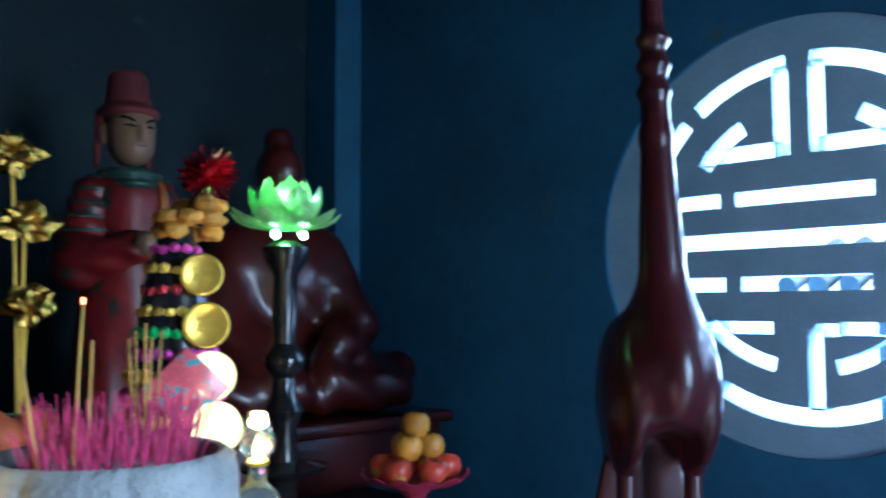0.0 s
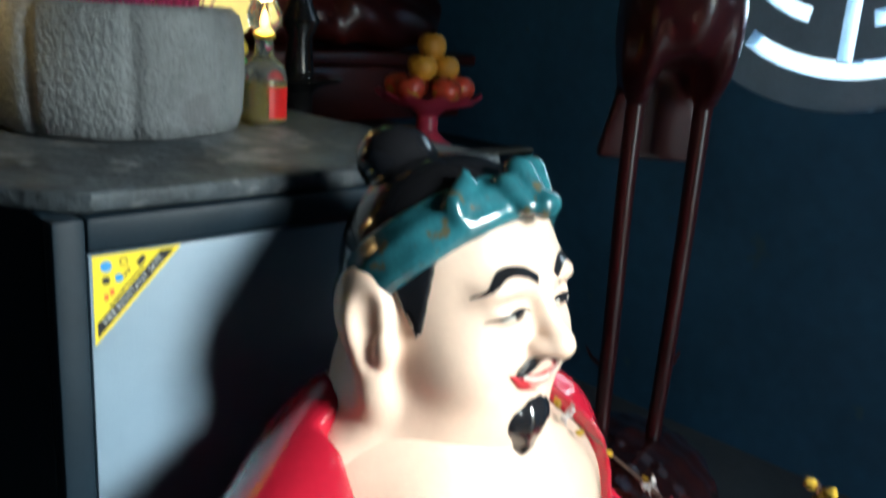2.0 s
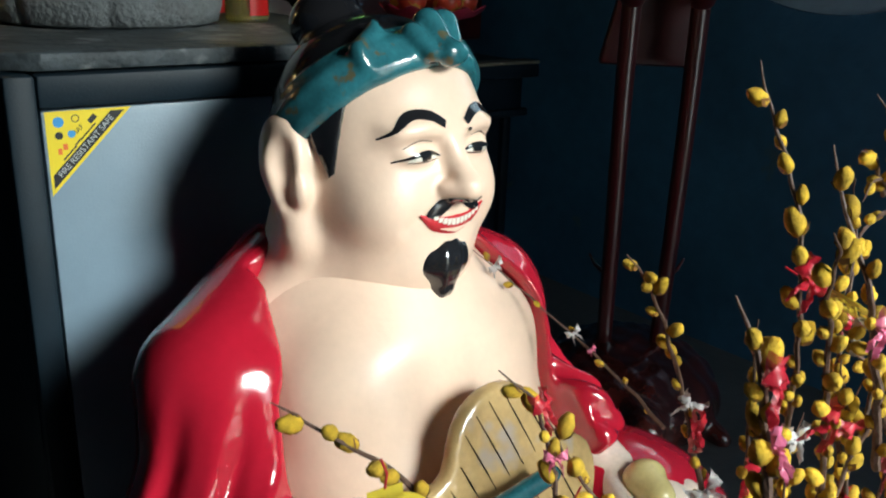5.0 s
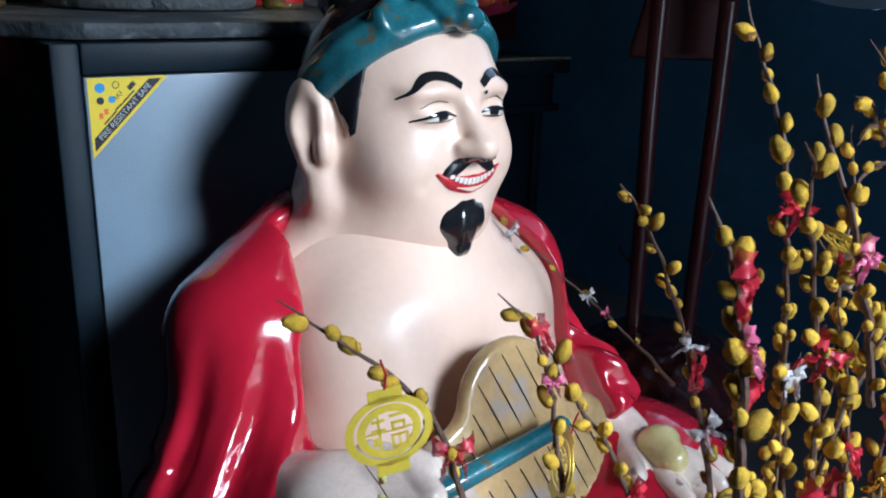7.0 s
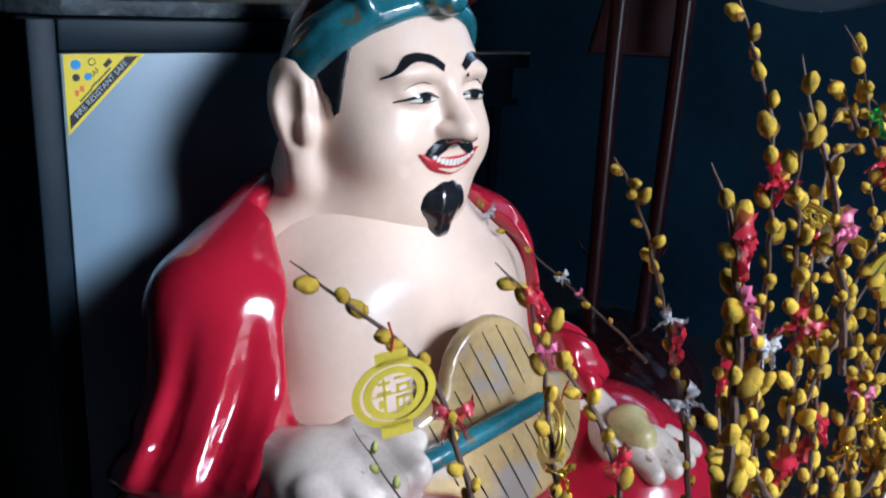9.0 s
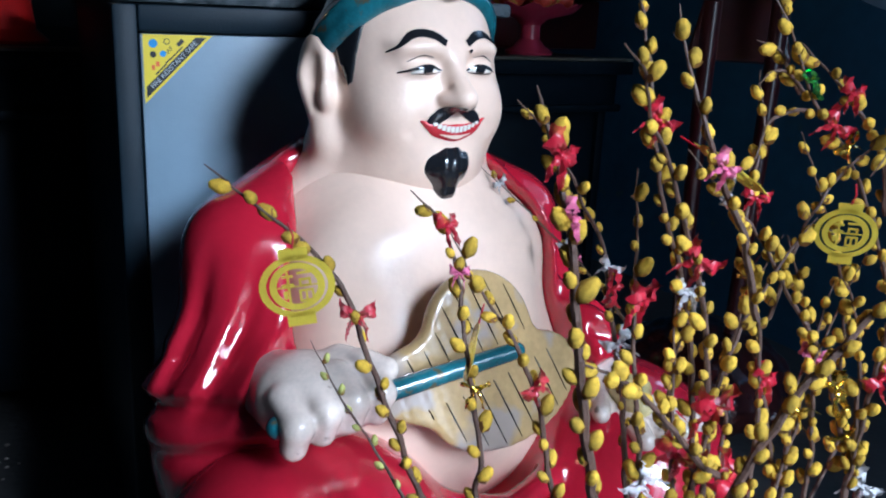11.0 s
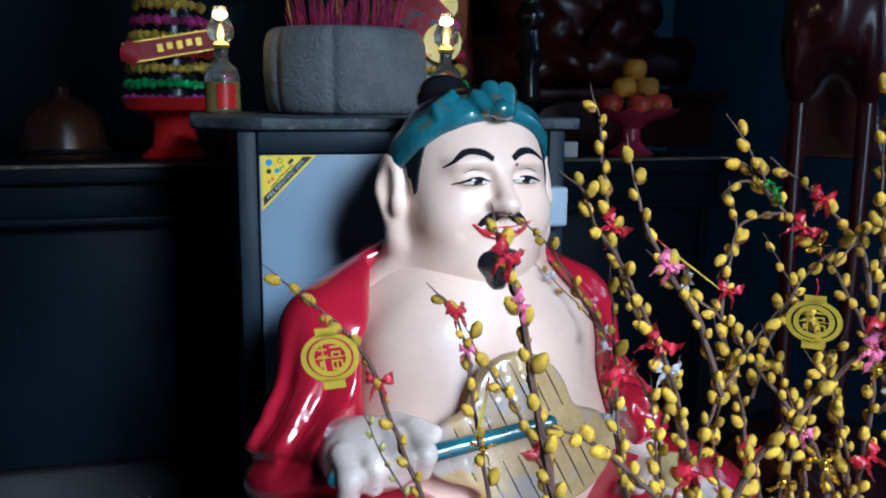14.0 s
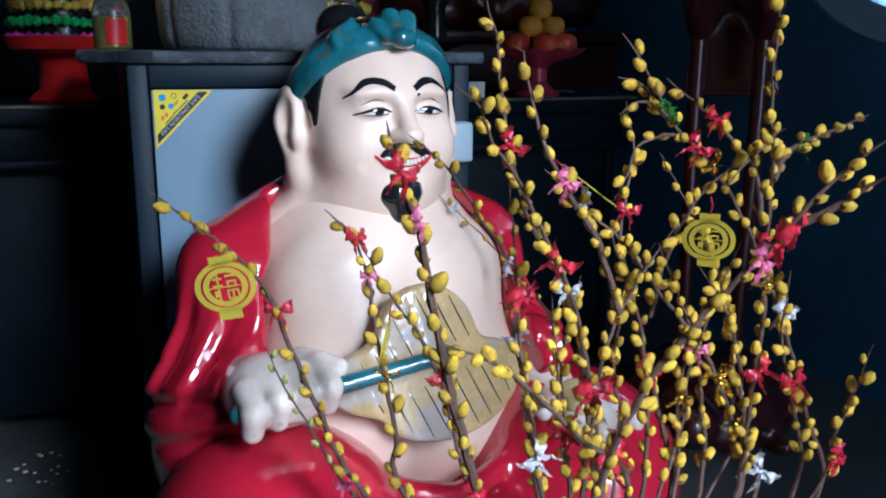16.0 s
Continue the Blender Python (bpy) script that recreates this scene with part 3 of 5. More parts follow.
            d = smin(d, f_cap(p, (0.215, -0.225, 0.412), (0.170, -0.275, 0.418), 0.017, 0.013), 0.012)
        return d

    def plane(p):
        return p[..., 2] - (0.902 - 0.98 * p[..., 1])

    def skull(p):
        return f_ell(p, (0, 0.025, 0.858), (0.118, 0.120, 0.118))

    def hair(p):
        m = mirror(p)
        d = skull(p) - 0.006
        above = -(plane(p) - 0.0)
        nape = np.maximum(0.035 - p[..., 1], 0.80 - p[..., 2])
        d1 = smax(d, np.minimum(above, nape), 0.006)
        burn = smax(head(p) - 0.0035, f_cap(m, (0.112, -0.008, 0.895), (0.118, -0.030, 0.816), 0.030, 0.004), 0.004)
        bun = f_ell(p, (-0.01, 0.105, 0.965), (0.046, 0.046, 0.040))
        return np.minimum(smin(d1, bun, 0.012), burn)

    def band(p):
        d = skull(p)
        pl = plane(p) * 0.715
        tilt = np.exp(-((p[..., 1] - 0.05) / 0.09) ** 2) * 0.008
        b = np.sqrt(((d - 0.003) / 0.50) ** 2 + pl ** 2) - (0.027 + tilt)
        b = b - 0.0022 * np.sin(pl * 240) * np.clip((0.1 - np.abs(p[..., 1])) * 20, 0, 1)
        # knot of three folded lobes over the brow, with one cloth corner standing up beside it
        k = f_cap(p, (0.000, -0.082, 0.946), (-0.002, -0.054, 0.976), 0.013, 0.017)
        k = np.minimum(k, f_cap(p, (0.018, -0.078, 0.944), (0.026, -0.050, 0.974), 0.011, 0.017))
        k = np.minimum(k, f_cap(p, (-0.018, -0.078, 0.948), (-0.026, -0.056, 0.966), 0.010, 0.013))
        k = smin(k, f_ell(p, (0.004, -0.088, 0.948), (0.020, 0.013, 0.014)), 0.006)
        flap = f_cap(p, (-0.062, -0.034, 0.944), (-0.050, -0.022, 0.974), 0.032, 0.006)
        k = np.minimum(k, smax(flap, np.abs(p[..., 1] + 0.028 - 0.45 * (p[..., 2] - 0.97)) - 0.010, 0.006))
        return smin(b, k, 0.008)

    bm = bmesh.new()
    surface_net(lambda p: smax(head(p), 0.655 - p[..., 2], 0.004), (-0.215, -0.15, 0.64), (0.215, 0.17, 0.99), S, bm, 0)
    for field, lo, hi, step, index in ((torso, (-0.29, -0.29, 0.20), (0.29, 0.26, 0.80), 0.006, 0), (robe, (-0.41, -0.26, 0.20), (0.37, 0.25, 0.77), 0.0048, 1)):
        b2 = surface_net(field, lo, hi, step, None, index)
        for _ in range(3):
            bmesh.ops.smooth_vert(b2, verts=b2.verts[:], factor=0.5, use_axis_x=True, use_axis_y=True, use_axis_z=True)
        join(bm, b2)
    surface_net(legs, (-0.46, -0.44, -0.005), (0.46, 0.28, 0.43), 0.0085, bm, 1)
    surface_net(lambda p: palm(p, -1), (-0.36, -0.29, 0.38), (-0.12, -0.05, 0.56), 0.004, bm, 9)
    surface_net(lambda p: palm(p, 1), (0.10, -0.38, 0.31), (0.32, -0.08, 0.49), 0.004, bm, 9)
    surface_net(hair, (-0.14, -0.11, 0.79), (0.14, 0.165, 1.02), 0.004, bm, 2)
    surface_net(band, (-0.16, -0.115, 0.78), (0.16, 0.175, 1.025), 0.0035, bm, 3)

    # painted features follow the face's own surface
    def front(x, z, lift=0.0012, f=head):
        lo, hi = (-0.16, 0.05) if f is head else (-0.31, -0.10)
        ys = np.linspace(lo, hi, 260)
        v = f(np.stack([np.full(260, x), ys, np.full(260, z)], -1))
        i = int(np.argmax(v < 0)) if (v < 0).any() else 259
        y = ys[i - 1] + (ys[i] - ys[i - 1]) * v[i - 1] / (v[i - 1] - v[i] + 1e-9) if i else ys[0]
        return Vector((x, y - lift, z))

    def stroke(ctrl, widths, index, lift=0.0012, n=8, across=5, bulge=0.0, f=head):
        pts = curve_pts([(x, 0, z) for x, z in ctrl], n)
        wid = np.interp(np.linspace(0, 1, len(pts)), np.linspace(0, 1, len(widths)), widths)
        rows = []
        for i, p in enumerate(pts):
            d = (pts[min(i + 1, len(pts) - 1)] - pts[max(i - 1, 0)]).normalized()
            nrm = Vector((-d.z, 0, d.x))
            row = []
            for k in range(across):
                s = -1 + 2 * k / (across - 1)
                q = p + nrm * s * wid[i]
                row.append(bm.verts.new(front(q.x, q.z, lift + bulge * (1 - s * s), f)))
            rows.append(row)
        for a, b in zip(rows, rows[1:]):
            for k in range(across - 1):
                try:
                    fc = bm.faces.new((a[k], b[k], b[k + 1], a[k + 1]))
                    fc.material_index = index
                    fc.normal_update()
                    if fc.normal.y > 0:
                        fc.normal_flip()
                except ValueError:
                    pass

    for s in (-1, 1):
        stroke([(s * 0.016, 0.876), (s * 0.034, 0.886), (s * 0.058, 0.885), (s * 0.086, 0.862)], (0.0042, 0.0052, 0.0042, 0.0006), 2, 0.0015)
        stroke([(s * 0.021, 0.8415), (s * 0.034, 0.8430), (s * 0.048, 0.8422), (s * 0.062, 0.839)], (0.001, 0.0036, 0.0032, 0.001), 6, 0.0012)
        stroke([(s * 0.040, 0.8392), (s * 0.041, 0.8465)], (0.0066, 0.0082), 2, 0.0018, 4)
        stroke([(s * 0.019, 0.842), (s * 0.034, 0.8468), (s * 0.050, 0.8462), (s * 0.076, 0.838)], (0.0008, 0.0026, 0.0026, 0.0006), 2, 0.0022)
        stroke([(s * 0.022, 0.8395), (s * 0.040, 0.8378), (s * 0.062, 0.8375)], (0.0003, 0.0007, 0.0003), 2, 0.002)
        stroke([(s * 0.030, 0.858), (s * 0.048, 0.860), (s * 0.066, 0.852)], (0.0003, 0.0008, 0.0003), 2, 0.0012)
        stroke([(s * 0.003, 0.794), (s * 0.018, 0.790), (s * 0.034, 0.779), (s * 0.044, 0.774)], (0.0045, 0.0090, 0.0075, 0.001), 2, 0.0016, bulge=0.0016)
    stroke([(0.020, 0.866), (0.0235, 0.868)], (0.0022, 0.0018), 7, 0.002, 4)
    stroke([(-0.050, 0.7800), (-0.028, 0.7680), (0, 0.7635), (0.028, 0.7680), (0.050, 0.7800)], (0.001, 0.0085, 0.0115, 0.0085, 0.001), 5, 0.0014, 10, 9, bulge=0.0025)
    for k in range(11):
        x = -0.0325 + 0.0065 * k
        z = 0.7722 + 5.5 * x * x
        h = 0.0084 - 4.0 * x * x
        stroke([(x, z), (x, z - h)], (0.0029, 0.0027), 6, 0.0050, 3, 3, 0.0006)
    # pink inside of the lower lip
    stroke([(-0.024, 0.7620), (0, 0.7580), (0.024, 0.7620)], (0.0005, 0.0028, 0.0005), 0, 0.0050, 6, 3)
    # goatee in relief
    def goatee(p):
        d = f_ell(p, (0, -0.074, 0.722), (0.040, 0.033, 0.028))
        d = smin(d, f_cap(p, (-0.004, -0.080, 0.712), (-0.003, -0.084, 0.687), 0.030, 0.018), 0.02)
        d = smin(d, f_ell(p, (0, -0.086, 0.738), (0.012, 0.012, 0.012)), 0.008)
        return d - 0.0008 * np.sin(p[..., 0] * 330 + 1.2 * np.sin(p[..., 2] * 90))
    surface_net(goatee, (-0.045, -0.13, 0.65), (0.045, -0.03, 0.76), 0.003, bm, 2)

    # fan with ribs, its rod through the fist
    def fan(p):
        # plane of the fan leans on the belly
        c, s = math.cos(radians(-14)), math.sin(radians(-14))
        q = p - np.array((-0.022, -0.222, 0.490))
        a, b2 = q[..., 0] * c - q[..., 2] * s, q[..., 0] * s + q[..., 2] * c
        dep = q[..., 1] - 0.36 * b2 - 0.9 * a * a
        up = np.sqrt(((a - 0.010) / 1.05) ** 2 + (b2 - 0.035) ** 2) - 0.075
        side = np.sqrt(((a + 0.085) / 1.25) ** 2 + ((b2 - 0.010) / 0.85) ** 2) - 0.052
        low = np.sqrt(((a - 0.025) / 1.9) ** 2 + ((b2 + 0.045) / 0.95) ** 2) - 0.062
        sh = smin(smin(up, side, 0.03), low, 0.025)
        rib = 0.0012 * np.clip(np.cos(a * 2 * np.pi / 0.0235) - 0.9, 0, 1) * 10
        return smax(sh, np.abs(dep) - 0.009 + rib, 0.006)
    surface_net(fan, (-0.20, -0.29, 0.36), (0.18, -0.13, 0.63), 0.0035, bm, 4)

    # dark ribs drawn across both halves of the fan
    ca, sa = math.cos(radians(-14)), math.sin(radians(-14))
    for k in range(-6, 7):
        for half in (1, -1):
            run = []
            for j in range(40):
                b3 = half * (0.018 + j * 0.0025)
                a3 = k * 0.0235 - half * j * 0.00035
                x, z = -0.022 + a3 * ca + b3 * sa, 0.490 - a3 * sa + b3 * ca
                ys = np.linspace(-0.31, -0.12, 120)
                v = fan(np.stack([np.full(120, x), ys, np.full(120, z)], -1))
                if v.min() > -0.0065:
                    break
                run.append((x, z))
            if len(run) > 5:
                stroke([run[0], run[len(run) // 2], run[-1]], (0.0006, 0.0010, 0.0004), 2, 0.0008, 5, 3, f=fan)

    # small gold ingot in the open palm
    surface_net(lambda p: smin(f_ell(p, (0.215, -0.255, 0.414), (0.034, 0.026, 0.022)), f_ell(p, (0.200, -0.285, 0.409), (0.022, 0.022, 0.020)), 0.02), (0.16, -0.32, 0.375), (0.27, -0.21, 0.45), 0.0045, bm, 8)

    def rod(p):
        return f_cap(p, (-0.303, -0.226, 0.474), (-0.005, -0.262, 0.519), 0.0140, 0.0110)
    surface_net(rod, (-0.36, -0.30, 0.40), (0.07, -0.16, 0.55), 0.003, bm, 3)
    ob = part("statue", bm, [M_SKIN, M_ROBE, M_HAIR, M_TEAL, M_FAN, M_LIP, M_WHITE, M_HAIR, M_INGOT, M_PALM], None, angle=60)
    ob.matrix_world = pose(0.575, 0.75, 0, 0, 0, 8)
    return tagged(ob, "glazed ceramic seated statue in an open red robe holding a fan", "statue")


statue()


# ---- crane on a turtle ----
def crane():
    L = Vector((0.74, -0.67, 0))
    F = Vector((-0.67, -0.74, 0))
    base = Vector((1.598, 1.180, 0))
    th = thing("crane_statue", base, "tall dark red lacquered wooden crane standing on a turtle", "statue")
    bm = bmesh.new()

    def loc(p):
        return p @ np.array((L, F, (0, 0, 1))).T

    def body(p):
        x, y, z = p[..., 0], p[..., 1], p[..., 2]
        m = p.copy()
        m[..., 0] = np.abs(x)
        d = f_ell(p, (0, 0.0, 1.185), (0.099, 0.18, 0.165))
        d = smin(d, f_ell(m, (0.076, -0.02, 1.13), (0.046, 0.16, 0.165)), 0.04)
        d = smin(d, f_cap(p, (0, 0.06, 1.30), (0, 0.02, 1.70), 0.058, 0.034), 0.07)
        d = smin(d, f_cap(p, (0, 0.02, 1.70), (0, 0.0, 2.02), 0.034, 0.025), 0.02)
        d = smax(d, -f_ell(p, (0, 0.10, 0.985), (0.048, 0.16, 0.085)), 0.03)
        for zz in (1.80, 1.86, 1.92):
            d = smin(d, f_ell(p, (0, 0.01, zz), (0.041, 0.041, 0.020)), 0.012)
        d = smin(d, f_ell(p, (0, 0.0, 2.08), (0.04, 0.06, 0.045)), 0.03)
        d = smin(d, f_cap(p, (0, 0.04, 2.09), (0, 0.22, 2.02), 0.022, 0.006), 0.02)
        wedge = np.abs(x) - (0.075 + (1.05 - z) * 0.22)
        t = smax(f_box(p, (0, -0.13, 0.96), (0.14, 0.020, 0.14), 0.012), wedge, 0.01)
        d = smin(d, t, 0.04)
        for s in (-1, 1):
            d = smin(d, f_cap(p, (s * 0.075, 0.03, 1.10), (s * 0.074, 0.005, 0.98), 0.040, 0.025), 0.025)
        return d
    surface_net(body, (-0.17, -0.22, 0.79), (0.17, 0.26, 2.15), 0.009, bm)
    part("crane_body", bm, M_CRANE, th)
    for s in (-1, 1):
        x0, x1 = s * 0.074, s * 0.064
        pts = curve_pts([(x0, 0, 1.03), (x0, 0, 0.75), ((x0 + x1) / 2, 0.006, 0.45), (x1, 0, 0.15)], 6)
        leg = part("leg", tube(pts, [0.0215 - 0.003 * i / 18 for i in range(len(pts))], 14), M_CRANE, th)
        part("knee", ball((x0, 0.006, 1.0), 0.027), M_CRANE, leg)
        for k in (-1, 0, 1):
            part("toe", tube([(x1, 0, 0.155), (x1 + k * 0.03, 0.06, 0.145)], [0.012, 0.006], 8), M_CRANE, leg)
        part("spur", tube([(x1 - 0.0, 0.0, 0.33), (x1 + 0.035 * s, -0.03, 0.35), (x1 + 0.05 * s, -0.04, 0.375)], [0.007, 0.005, 0.003], 6), M_CRANE, leg)
    M_SHELL = mat("wrapped_dark_wood", (0.065, 0.012, 0.009), 0.12, vary=0.5, scale=20, coat=1.0, bump=0.8, bscale=26)
    bm = bmesh.new()

    def turtle(p):
        d = f_ell(p, (0, 0.0, 0.050), (0.225, 0.27, 0.125))
        d = smax(d, -p[..., 2], 0.01)
        m = p.copy()
        m[..., 0] = np.abs(m[..., 0])
        d = smin(d, f_cap(m, (0.15, 0.13, 0.03), (0.20, 0.19, 0.015), 0.035, 0.02), 0.02)
        d = smin(d, f_cap(m, (0.15, -0.13, 0.03), (0.20, -0.18, 0.015), 0.035, 0.02), 0.02)
        d = smin(d, f_cap(p, (0, 0.22, 0.07), (0, 0.33, 0.10), 0.05, 0.04), 0.02)
        d = d - 0.005 * np.sin(p[..., 0] * 70) * np.sin(p[..., 1] * 60)
        return np.maximum(d, 0.001 - p[..., 2])
    surface_net(turtle, (-0.28, -0.31, -0.01), (0.28, 0.41, 0.20), 0.01, bm)
    part("turtle", bm, M_SHELL, th, "glossy dark brown turtle base")
    th.matrix_world = pose(base.x, base.y, 0, 0, 0, math.degrees(math.atan2(L.y, L.x)) + 180)
    return th


crane()


# ---- things on the altar ----
M_FOIL = mat("gold_foil", (0.50, 0.33, 0.06), 0.22, metal=1.0, vary=0.3, scale=40, bump=0.6, bscale=70)
M_GOLDP = mat("gold_card", (0.72, 0.50, 0.06), 0.32, metal=0.55, vary=0.15, scale=30)
M_RED = mat("red_plastic", (0.55, 0.015, 0.015), 0.3, vary=0.12)
M_PINK = mat("dark_pink_plastic", (0.42, 0.035, 0.075), 0.3, vary=0.15, coat=0.3)
M_APPLE = mat("apple_skin", (0.55, 0.06, 0.03), 0.3, vary=0.4, scale=25, per_object=0.3, spots=(30, 0.55, (0.6, 0.35, 0.06)))
M_ORANGE = mat("mandarin_peel", (0.60, 0.27, 0.02), 0.4, vary=0.25, bump=0.3, bscale=300, per_object=0.15)
M_OIL = mat("yellow_oil", (0.75, 0.55, 0.05), 0.05, trans=0.85, vary=0.05)
M_GLASS = mat("clear_glass", (0.9, 0.95, 0.93), 0.03, trans=0.96, vary=0.02)
M_FLAME = mat("flame", (1, 0.6, 0.2), 0.5, emit=(1.0, 0.50, 0.13), power=2)
M_LOTUS = mat("green_lit_plastic", (0.60, 0.80, 0.40), 0.15, trans=0.5, vary=0.4, scale=30, emit=(0.30, 0.62, 0.14), power=0.010, island=0.3)
M_LED = mat("green_led", (0.6, 1, 0.5), 0.3, emit=(0.45, 1.0, 0.25), power=5)
# gilt card with the lamplight falling on it added as emission
M_COIN_LIT = mat("lamplit_gilt", (0.75, 0.55, 0.12), 0.3, emit=(1.0, 0.80, 0.30), power=0.25)
M_STAND = mat("black_turned_wood", (0.012, 0.011, 0.011), 0.22, coat=0.5, vary=0.3)
M_DKRED = mat("oxblood_lacquer", (0.058, 0.006, 0.004), 0.34, coat=0.25, vary=0.4, scale=9, bump=0.1, bscale=20)
M_INC = mat("magenta_incense_stub", (0.42, 0.03, 0.13), 0.7, vary=0.2, island=0.35)
M_JOSS = mat("ochre_joss", (0.48, 0.30, 0.07), 0.8, vary=0.2, per_object=0.2)
M_EMBER = mat("ember", (0.8, 0.1, 0.02), 0.6, emit=(1.0, 0.12, 0.03), power=2.5)
M_PEACH = mat("peach_skin", (0.62, 0.16, 0.06), 0.55, vary=0.35, scale=14)
M_ASH = mat("ash", (0.33, 0.31, 0.30), 0.95, vary=0.3, bump=0.7)
M_GREEN = mat("dark_leaf", (0.03, 0.09, 0.03), 0.4, vary=0.4, island=0.4)

# stone incense bowl with lobed sides
BOWL = Vector((0.478, 1.42, SLAB_Z))
bowl = thing("incense_bowl", BOWL, "lobed grey stone incense bowl full of incense", "incense bowl")
prof = [(0.155, 0.0), (0.172, 0.006), (0.179, 0.03), (0.183, 0.09), (0.181, 0.15), (0.174, 0.174), (0.162, 0.184), (0.150, 0.180), (0.146, 0.160)]
bm = bmesh.new()
rings = []
for r, z in prof:
    ring = []
    for i in range(168):
        a = 2 * math.pi * i / 168
        g = abs(math.sin((a + 0.32) * 4))
        k = 1 - 0.075 * (1 - min(1.0, g / 0.33) ** 0.6) * (1 if 0.004 < z < 0.18 else 0.4)
        k += 0.006 * noise.noise((8 * math.cos(a), 8 * math.sin(a), z * 30))
        ring.append(bm.verts.new((r * k * math.cos(a), r * k * math.sin(a), z)))
    rings.append(ring)
for a, b in zip(rings, rings[1:]):
    for i in range(168):
        bm.faces.new((a[i], a[(i + 1) % 168], b[(i + 1) % 168], b[i]))
bm.faces.new(rings[0][::-1])
bmod = part("bowl", bm, M_STONE, bowl, angle=70)
part("ash_bed", lathe([(0.149, 0.150), (0.10, 0.163), (0.0001, 0.168)], 40), M_ASH, bowl, "grey incense ash")
rng = random.Random(4)
bm = bmesh.new()
for i in range(210):
    a, r = rng.uniform(0, 6.283), 0.118 * math.sqrt(rng.random())
    x, y = r * math.cos(a), r * math.sin(a)
    h = rng.uniform(0.05, 0.115)
    lean = Vector((rng.gauss(0, 0.014) + x * 0.12, rng.gauss(0, 0.014) + y * 0.12, h))
    tube([(x, y, 0.155), Vector((x, y, 0.155)) + lean], [0.0016, 0.0013], 5, bm)
stubs = part("incense_stubs", bm, M_INC, None)
stubs.location = BOWL
tagged(stubs, "burnt-down magenta incense stubs crowded in ash", "incense", kind="stuff")


def joss(x, y, h, lx, ly, glow):
    t = thing("incense_stick", BOWL + Vector((x, y, 0.155)), "thin ochre incense stick standing in ash", "incense stick", "incense in the bowl")
    part("stick", tube([(0, 0, 0), (lx, ly, h)], [0.0026, 0.0024], 6), M_JOSS, t)
    if glow:
        part("ember", tube([(lx, ly, h - 0.001), (lx * 1.03, ly * 1.03, h + 0.008)], 0.0029, 6), M_EMBER, t, "glowing red ember")


joss(-0.050, 0.02, 0.245, 0.0, -0.02, True)
joss(-0.025, 0.03, 0.19, 0.003, 0.0, False)
joss(-0.115, -0.03, 0.17, -0.03, 0.0, False)
for k in range(5):
    joss(0.058 + 0.008 * k, 0.05 + 0.006 * (k % 2), 0.19 + 0.012 * (k % 3), 0.006 * k - 0.004, 0.02, False)


def oil_lamp(x, y):
    t = thing("oil_lamp", (x, y, SLAB_Z), "clear glass oil lamp half full of yellow oil, burning", "oil lamp", "oil lamps on the slab")
    part("bottle", lathe([(0.034, 0), (0.038, 0.004), (0.038, 0.075), (0.033, 0.095), (0.016, 0.112), (0.014, 0.135), (0.017, 0.138)], 28), M_GLASS, t).visible_shadow = False
    part("oil", lathe([(0.031, 0.004), (0.035, 0.007), (0.035, 0.068), (0.0001, 0.0682)], 24), M_OIL, t, "yellow lamp oil")
    part("burner", lathe([(0.017, 0.139), (0.019, 0.145), (0.012, 0.152), (0.004, 0.158)], 20), M_GOLDP, t, "brass burner")
    part("wick_flame", lathe([(0.0015, 0.158), (0.0052, 0.165), (0.0046, 0.172), (0.0004, 0.186)], 12), M_FLAME, t, "small orange flame")
    part("chimney", lathe([(0.014, 0.148), (0.027, 0.162), (0.029, 0.178), (0.020, 0.20), (0.014, 0.225)], 24), M_GLASS, t).visible_shadow = False
    bmx = bmesh.new()
    tube([(0.0385 * math.cos(a), 0.0385 * math.sin(a), 0.04) for a in np.linspace(-2.4, -1.2, 8)], 0.001, 4, bmx)
    lab = bmesh.new()
    vs = [[lab.verts.new((0.0388 * math.cos(a), 0.0388 * math.sin(a), z)) for a in np.linspace(-1.9, -0.8, 8)] for z in (0.012, 0.062)]
    for i in range(7):
        lab.faces.new((vs[0][i], vs[0][i + 1], vs[1][i + 1], vs[1][i]))
    bmx.free()
    part("paper_label", lab, M_RED, t, "torn orange-red paper label")


oil_lamp(0.205, 1.39)
oil_lamp(0.705, 1.385)
for x, y in ((0.205, 1.39), (0.705, 1.385)):
    fl = bpy.data.lights.new("flame_light", 'POINT')
    fl.energy, fl.color, fl.shadow_soft_size = 0.07, (1.0, 0.62, 0.25), 0.012
    new("flame_light", fl).location = (x, y, SLAB_Z + 0.206)


